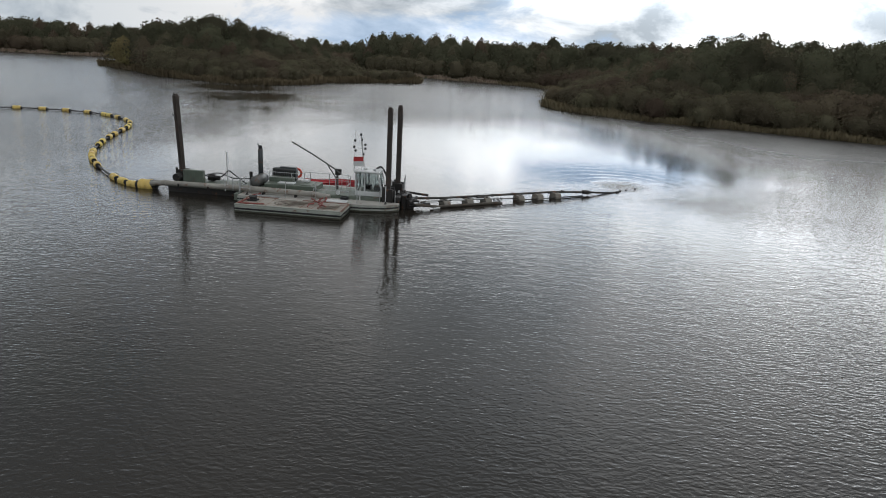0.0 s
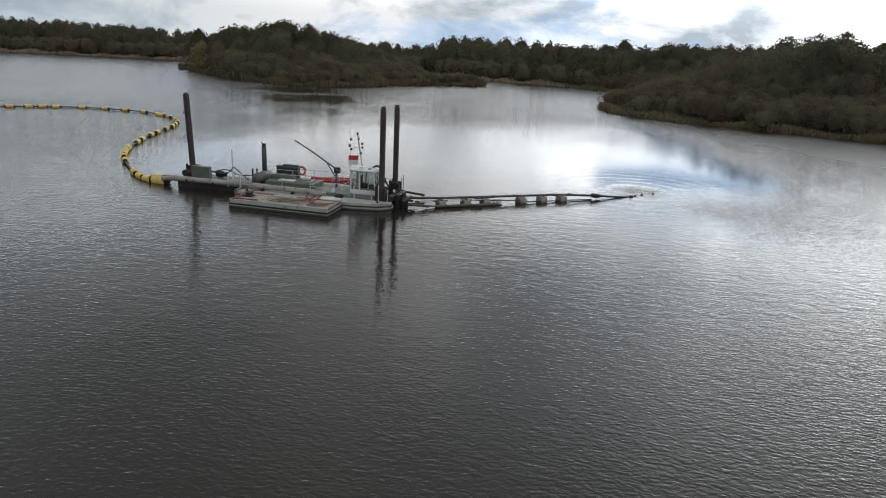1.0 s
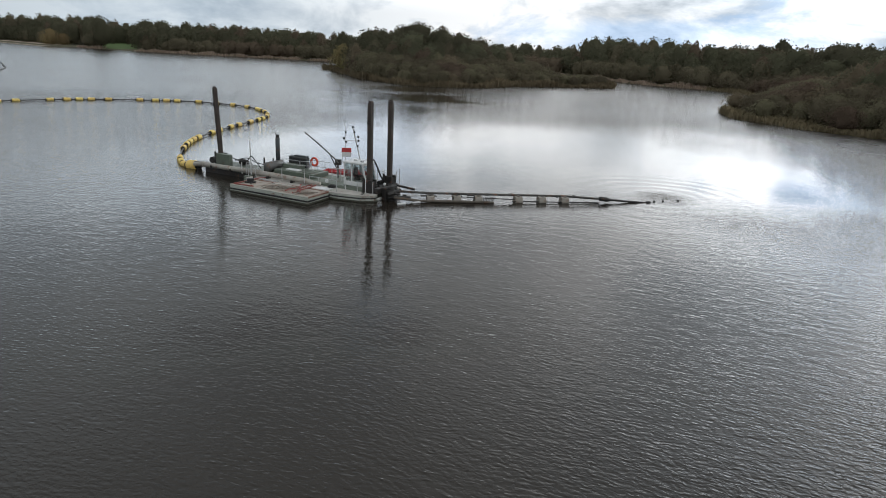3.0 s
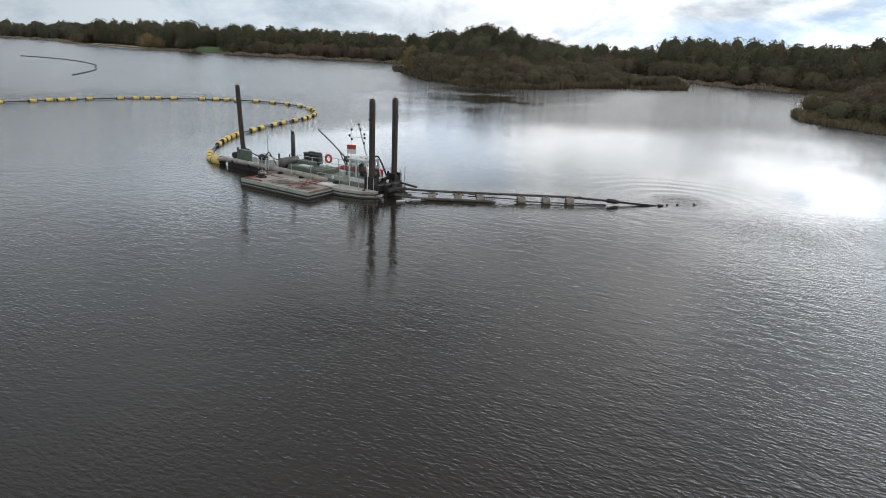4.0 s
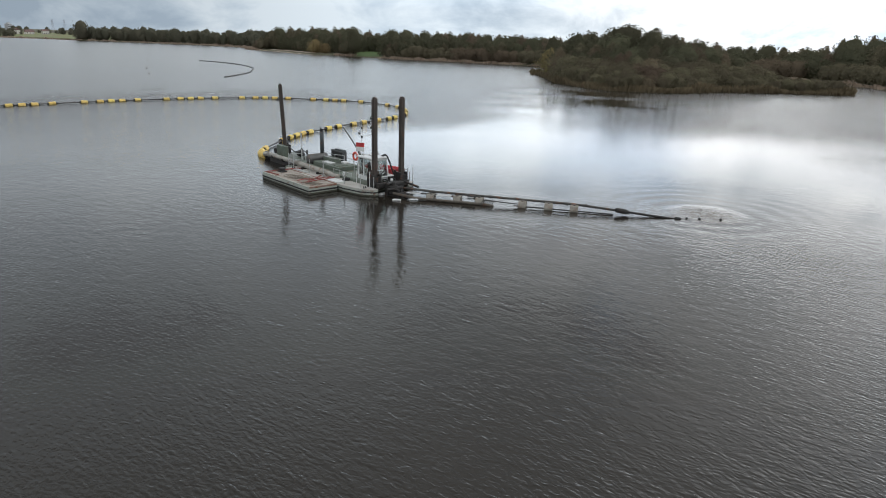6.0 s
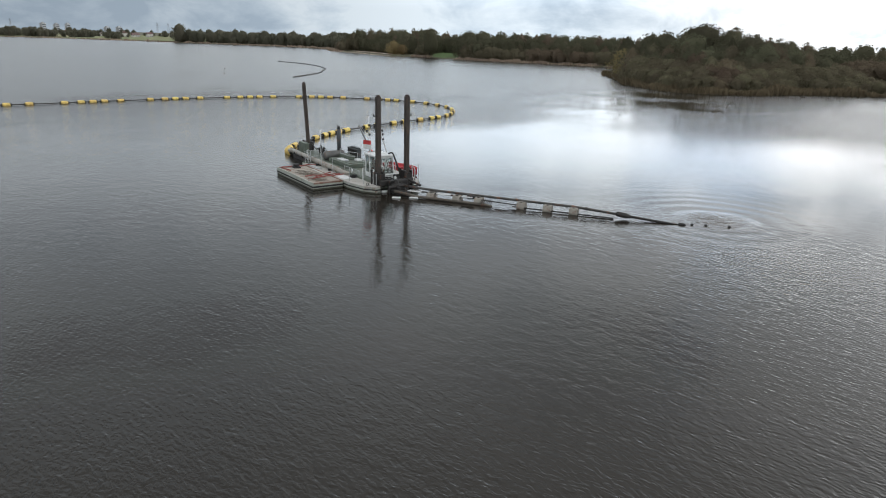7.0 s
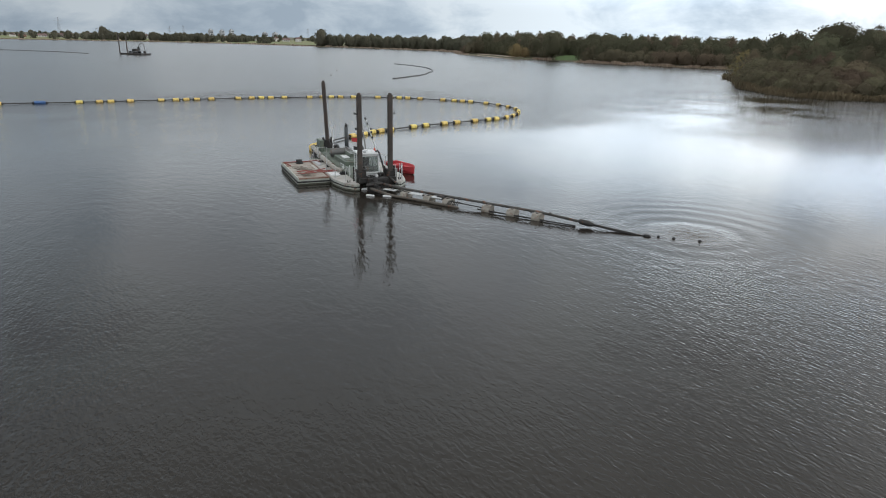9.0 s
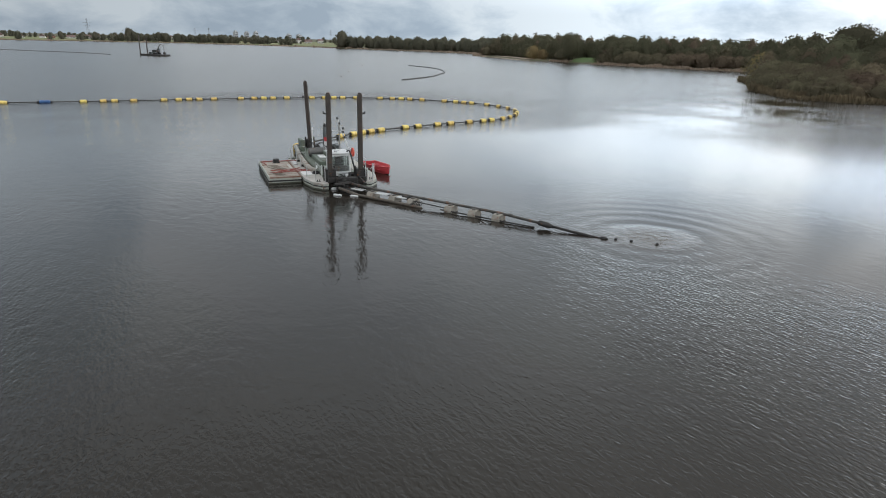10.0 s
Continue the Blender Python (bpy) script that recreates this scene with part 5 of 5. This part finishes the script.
# ---- excavator on a far work pontoon ----
EXC = pose(-357, 3, 0, 0, 0, 32)
pont = thing("far_pontoon", EXC, "low dark work pontoon with two upright spuds", "pontoon")
part("float_body", box(B(), -8.5, 9, -3.2, 3.2, -0.5, 0.9, 0.08), M_DARK, pont)
for u in (-7.8, -1.5):
    part("spud", box(B(), u - 0.22, u + 0.22, -3.65, -3.2, -1, 11 if u < -5 else 9.5, 0.05), M_SPUD, pont)
part("deck_house", box(B(), -5.5, -3.2, 0.2, 2.6, 0.9, 2.0, 0.06), M_SLATE, pont)
exc = thing("excavator", EXC @ pose(1.8, 0, 0.9), "dark hydraulic excavator standing on a work pontoon", "excavator")
for v in (-1.1, 1.1):
    part("crawler_track", prism(B(), [(-1.9, v - 0.35), (1.9, v - 0.35), (1.9, v + 0.35), (-1.9, v + 0.35)], 0.0, 0.9, 0.15), M_BLACK, exc)
part("upper_body", box(B(), -2.2, 1.3, -1.35, 1.35, 1.0, 2.3, 0.15), M_DARK, exc)
part("cab", box(B(), 0.0, 1.4, 0.35, 1.35, 1.3, 3.1, 0.12), M_SLATE, exc)
part("boom", tube(B(), [(1.0, 0, 1.9), (2.6, 0, 4.6), (3.6, 0, 5.2), (6.0, 0, 4.9)], 0.2, 6), M_TANK, exc)
part("stick", tube(B(), [(5.8, 0, 5.1), (6.4, 0, 3.2), (6.6, 0, 1.6)], 0.16, 6), M_TANK, exc)
part("bucket", prism(B(), [(5.9, -0.5), (7.0, -0.5), (7.0, 0.5), (5.9, 0.5)], 0.1, 1.3, 0.1), M_DARK, exc)


# ---- reeds along the banks ----
def reeds(name, spots, lo, hi, label, mat=None):
    rng = np.random.default_rng(len(spots))
    verts, faces = [], []
    for x, y, w in spots:
        h = rng.uniform(lo, hi) * (0.75 + 0.9 * noise.noise((x * 0.11, y * 0.11, 4.0)))
        if h < 0.5:
            continue
        a = rng.uniform(0, math.pi)
        dx, dy = math.cos(a) * w, math.sin(a) * w
        lx, ly = rng.normal(0, 0.25, 2)
        i = len(verts)
        verts += [(x - dx, y - dy, -0.1), (x + dx, y + dy, -0.1), (x + dx * 0.9 + lx, y + dy * 0.9 + ly, h * rng.uniform(0.75, 1.0)), (x + lx, y + ly, h), (x - dx * 0.8 + lx, y - dy * 0.8 + ly, h * rng.uniform(0.7, 0.95))]
        faces.append((i, i + 1, i + 2, i + 3, i + 4))
    ob = new(name, raw(name, verts, faces, mat or M_REED))
    return tagged(ob, label, "reeds", kind="stuff")


def bank_spots(loop, keep, n, width, blade, sign, seed):
    rng = np.random.default_rng(seed)
    rim = [inset(loop, d * sign) for d in (-0.8, width)]
    ids = [i for i, p in enumerate(loop) if keep(p)]
    out = []
    for i in ids:
        j = (i + 1) % len(loop)
        k = max(3, int(n * (loop[j] - loop[i]).length))
        for _ in range(k):
            f, g = rng.random(), rng.random() ** 1.2
            p = rim[0][i].lerp(rim[0][j], f).lerp(rim[1][i].lerp(rim[1][j], f), g)
            out.append((p.x, p.y, blade * rng.uniform(0.6, 1.3)))
    return out


way_in = 1.0 if inside(inset(isle, 3.0)[10], isle) else -1.0
way_out = 1.0 if not inside(inset(shore, 3.0)[120], shore) else -1.0
reeds("reed_bed_island", bank_spots(isle, lambda p: p.y < 180, 38, 5.0, 0.22, way_in, 1), 1.2, 2.2, "brown autumn reeds fringing the island bank")
reeds("reed_bed_cape", bank_spots(shore, lambda p: p.x > 25 and p.x < 200 and -10 < p.y < 215, 34, 6.0, 0.22, way_out, 2), 0.9, 1.7, "brown autumn reeds along the wooded cape")
reeds("reed_bed_shore", bank_spots(shore, lambda p: -460 < p.x <= 25 and p.y > 150 and not -425 < p.x < -312 and not -298 < p.x < -268, 10, 5.0, 0.5, way_out, 3), 0.8, 1.9, "pale reeds along the far shore", M_SHORE_REED)
reeds("reed_bed_west", bank_spots(shore, lambda p: p.x <= -460 and p.y > -260, 3, 7.0, 1.2, way_out, 4), 0.8, 1.8, "pale reeds along the distant shore", M_SHORE_REED)

# pale sand on the far beach, bright meadow in the clearing
M_SAND = paint("beach_sand", (0.74, 0.60, 0.48), (0.62, 0.49, 0.39), 0.9, scale=0.1, grain=2.0)
M_MEADOW = paint("meadow_grass", (0.10, 0.17, 0.045), (0.08, 0.13, 0.04), 0.9, scale=0.1, grain=2.0)
M_HOUSE = paint("pale_render", (0.66, 0.64, 0.60), (0.5, 0.48, 0.45), 0.8, scale=0.3)
M_BRICK = paint("house_brick", (0.28, 0.15, 0.11), (0.22, 0.12, 0.09), 0.8, scale=0.5)
M_TILE = paint("roof_tile", (0.12, 0.10, 0.10), (0.20, 0.10, 0.08), 0.7, scale=0.3)
M_GLAZE = paint("dark_window", (0.03, 0.035, 0.04), (0.05, 0.055, 0.06), 0.15)
# distance haze put into the leaf colour: paler and greyer than the near leaves
M_HAZE_WOOD = foliage("hazed_far_leaves", (0.11, 0.118, 0.088), (0.16, 0.15, 0.11), 0.2)
M_CONCRETE = paint("concrete", (0.42, 0.43, 0.44), (0.34, 0.35, 0.36), 0.8, scale=0.2)


def bank_patch(name, keep, d0, d1, z0, z1, mat, label, cat):
    a, b = inset(shore, d0 * way_out), inset(shore, d1 * way_out)
    ids = [i for i, p in enumerate(shore) if keep(p)]
    bm = B()
    rows = [(bm.verts.new((a[i].x, a[i].y, z0)), bm.verts.new((b[i].x, b[i].y, z1))) for i in ids]
    for (p, q), (r, t) in zip(rows, rows[1:]):
        bm.faces.new((p, q, t, r))
    tagged(link(name, bm, mat), label, cat, kind="structure")


bank_patch("beach", lambda p: -425 < p.x < -318 and p.y > 200, -0.5, 12, 0.06, 0.86, M_SAND, "pale pinkish sand beach on the far shore", "beach")
bm = B()
v = [bm.verts.new(q) for q in ((-300, 241, 0.5), (-268, 240, 0.5), (-303, 275, 2.6), (-326, 277, 2.6), (-268, 240, -0.5), (-300, 241, -0.5))]
bm.faces.new(v[:4])
bm.faces.new((v[1], v[0], v[5], v[4]))
tagged(link("meadow", bm, M_MEADOW), "bright green meadow in a gap of the woods", "meadow", kind="structure")
bm = B()
prism(bm, [(-1030, -230), (-1035, 0), (-960, 150), (-810, 235), (-700, 280), (-700, 420), (-1600, 700), (-1900, -700)], 0.6, 0.9)
tagged(link("field", bm, M_FIELD), "flat green and straw fields beyond the lake", "field", kind="structure")
bm = B()
for x0, x1, y0, y1 in ((-1500, -1100, -260, -160), (-1400, -1090, 20, 70), (-1250, -1010, 190, 240), (-900, -760, 330, 350)):
    box(bm, x0, x1, y0, y1, 0.85, 0.98, 0)
tagged(link("stubble", bm, paint("stubble_field", (0.34, 0.29, 0.15), (0.26, 0.25, 0.12), 0.9, scale=0.02, grain=0.5)), "pale straw coloured stubble fields", "field", kind="structure")


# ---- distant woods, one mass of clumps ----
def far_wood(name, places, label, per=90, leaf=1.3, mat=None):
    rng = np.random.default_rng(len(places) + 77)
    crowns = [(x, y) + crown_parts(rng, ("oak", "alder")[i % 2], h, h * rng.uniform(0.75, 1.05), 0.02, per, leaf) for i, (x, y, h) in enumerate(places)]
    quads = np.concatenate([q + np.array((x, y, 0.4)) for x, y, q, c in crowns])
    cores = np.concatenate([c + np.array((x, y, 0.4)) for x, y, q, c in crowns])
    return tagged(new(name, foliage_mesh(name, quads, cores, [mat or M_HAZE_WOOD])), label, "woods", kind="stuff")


wrng = random.Random(21)
spots = []
for i, p in enumerate(shore):
    if p.x < -440 and p.y > 235:
        for d in (16, 24, 33, 43):
            q = inset(shore, d * way_out)[i]
            spots.append((q.x + wrng.uniform(-4, 4), q.y + wrng.uniform(-4, 4), wrng.uniform(9, 16.5) * (0.85 if d < 20 else 1)))
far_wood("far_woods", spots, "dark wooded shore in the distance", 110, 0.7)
spots = []
for x, y, n, sx, sy, h in ((-1060, 0, 4, 20, 22, 12), (-1050, 60, 9, 14, 22, 12), (-1030, 105, 9, 14, 22, 12), (-985, 150, 8, 14, 18, 12), (-1000, 120, 6, 10, 10, 12), (-1080, -200, 8, 14, 16, 12),
                           (-1100, 30, 4, 6, 6, 17), (-900, 215, 7, 16, 10, 9), (-1640, -300, 40, 60, 160, 11), (-1600, 0, 60, 60, 200, 11), (-1500, 320, 60, 80, 160, 12), (-1250, 480, 50, 80, 90, 12), (-1700, -500, 40, 60, 160, 11), (-1000, 480, 40, 80, 60, 12), (-1075, 40, 26, 14, 40, 10), (-1040, 125, 30, 20, 40, 9), (-1000, 185, 26, 24, 30, 9), (-1160, -40, 7, 20, 40, 8), (-1300, 80, 40, 30, 130, 9), (-1180, 260, 40, 60, 40, 9)):
    for _ in range(n):
        spots.append((x + wrng.uniform(-sx, sx), y + wrng.uniform(-sy, sy), h * wrng.uniform(0.45, 1.25)))
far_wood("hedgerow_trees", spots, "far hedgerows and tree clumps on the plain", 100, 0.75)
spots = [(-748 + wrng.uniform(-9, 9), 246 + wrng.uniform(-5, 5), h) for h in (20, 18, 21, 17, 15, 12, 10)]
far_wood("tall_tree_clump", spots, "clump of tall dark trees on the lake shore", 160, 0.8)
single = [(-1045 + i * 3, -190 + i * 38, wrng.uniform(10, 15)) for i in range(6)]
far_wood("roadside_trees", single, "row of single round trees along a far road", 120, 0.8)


# ---- distant houses, tower blocks, pylons ----
def house(x, y, turn, w, d, h, roof, wall, tile):
    t = thing("house", pose(x, y, 0.7, 0, 0, turn), "small distant house with a pitched roof", "house", "houses beyond the lake")
    part("wall", box(B(), -w / 2, w / 2, -d / 2, d / 2, 0, h, 0), wall, t)
    bm = B()
    e = 0.5
    v = [bm.verts.new(q) for q in ((-w / 2 - e, -d / 2 - e, h - 0.2), (w / 2 + e, -d / 2 - e, h - 0.2), (w / 2 + e, d / 2 + e, h - 0.2), (-w / 2 - e, d / 2 + e, h - 0.2), (-w / 2 - e, 0, h + roof), (w / 2 + e, 0, h + roof))]
    for f in ((0, 1, 5, 4), (2, 3, 4, 5), (0, 4, 3), (1, 2, 5), (0, 3, 2, 1)):
        bm.faces.new([v[i] for i in f])
    r = part("roof", bm, tile, t)
    part("chimney", box(B(), w * 0.2, w * 0.2 + 0.9, -0.4, 0.5, h + roof * 0.6, h + roof + 1.0, 0), M_BRICK, r)
    for i in range(3):
        u = -w / 2 + w * (i + 0.5) / 3
        for s in (-1, 1):
            part("window", box(B(), u - 0.7, u + 0.7, s * d / 2 - 0.05, s * d / 2 + 0.05, 1.0, 2.3, 0), M_GLAZE, t)
    return t


hrng = random.Random(4)
for i in range(34):
    x, y = hrng.uniform(-1440, -1240), -420 + i * 24 + hrng.uniform(-8, 8)
    house(x, y, hrng.choice((0, 20, 75, 90)), hrng.uniform(9, 15), hrng.uniform(8, 10), hrng.uniform(3, 6), hrng.uniform(2.5, 4), hrng.choice((M_HOUSE, M_HOUSE, M_HOUSE, M_BRICK)), M_TILE)
house(-1045, 92, 80, 16, 11, 3.0, 6.0, M_BRICK, M_TILE)
house(-1090, -160, 60, 14, 9, 3.5, 4, M_HOUSE, M_TILE)


def tower_block(x, y, w, h):
    t = thing("tower_block", pose(x, y, 0.6, 0, 0, 20), "distant pale grey tower block", "building", "tower blocks on the horizon")
    part("wall", box(B(), -w / 2, w / 2, -w / 2, w / 2, 0, h, 0), M_CONCRETE, t)
    part("roof", box(B(), -w / 4, w / 4, -w / 4, w / 4, h, h + 4, 0), M_CONCRETE, t)
    for i in range(int(h / 6)):
        part("window", box(B(), w / 2, w / 2 + 0.3, -w * 0.42, w * 0.42, 3 + i * 6, 5.2 + i * 6, 0), M_GLAZE, t)


for x, y, w, h in ((-2700, 478, 14, 27), (-2690, 518, 14, 25), (-2683, 552, 13, 27), (-2656, 674, 16, 20), (-2647, 712, 16, 20)):
    tower_block(x, y, w, h)


M_PYLON = paint("pylon_steel", (0.24, 0.25, 0.26), (0.17, 0.18, 0.19), 0.5, 0.4, scale=0.5)


def pylon(x, y, h):
    t = thing("pylon", pose(x, y, 0.6, 0, 0, 25), "far lattice power pylon against the sky", "pylon", "power pylons")
    for a, b in ((-1, -1), (1, -1), (1, 1), (-1, 1)):
        part("leg", rod(B(), (a * h * 0.08, b * h * 0.08, 0), (a * 0.5, b * 0.5, h), 0.22, 0.14, 4), M_PYLON, t)
    for z, w in ((0.62, 0.2), (0.78, 0.26), (0.92, 0.16)):
        part("cross_arm", rod(B(), (0, -w * h, z * h), (0, w * h, z * h), 0.2, seg=4), M_PYLON, t)
    for i in range(8):
        z0, z1 = h * i / 8, h * (i + 1) / 8
        w0, w1 = h * 0.08 * (1 - i / 8) + 0.5, h * 0.08 * (1 - (i + 1) / 8) + 0.5
        part("brace", rod(B(), (w0, -w0, z0), (w1, w1, z1), 0.12, seg=4), M_PYLON, t)


for x, y, h in ((-1747, -30, 42), (-2222, 308, 34), (-2240, 270, 32), (-2039, 648, 34), (-2030, 676, 34), (-1700, -330, 30)):
    pylon(x, y, h)
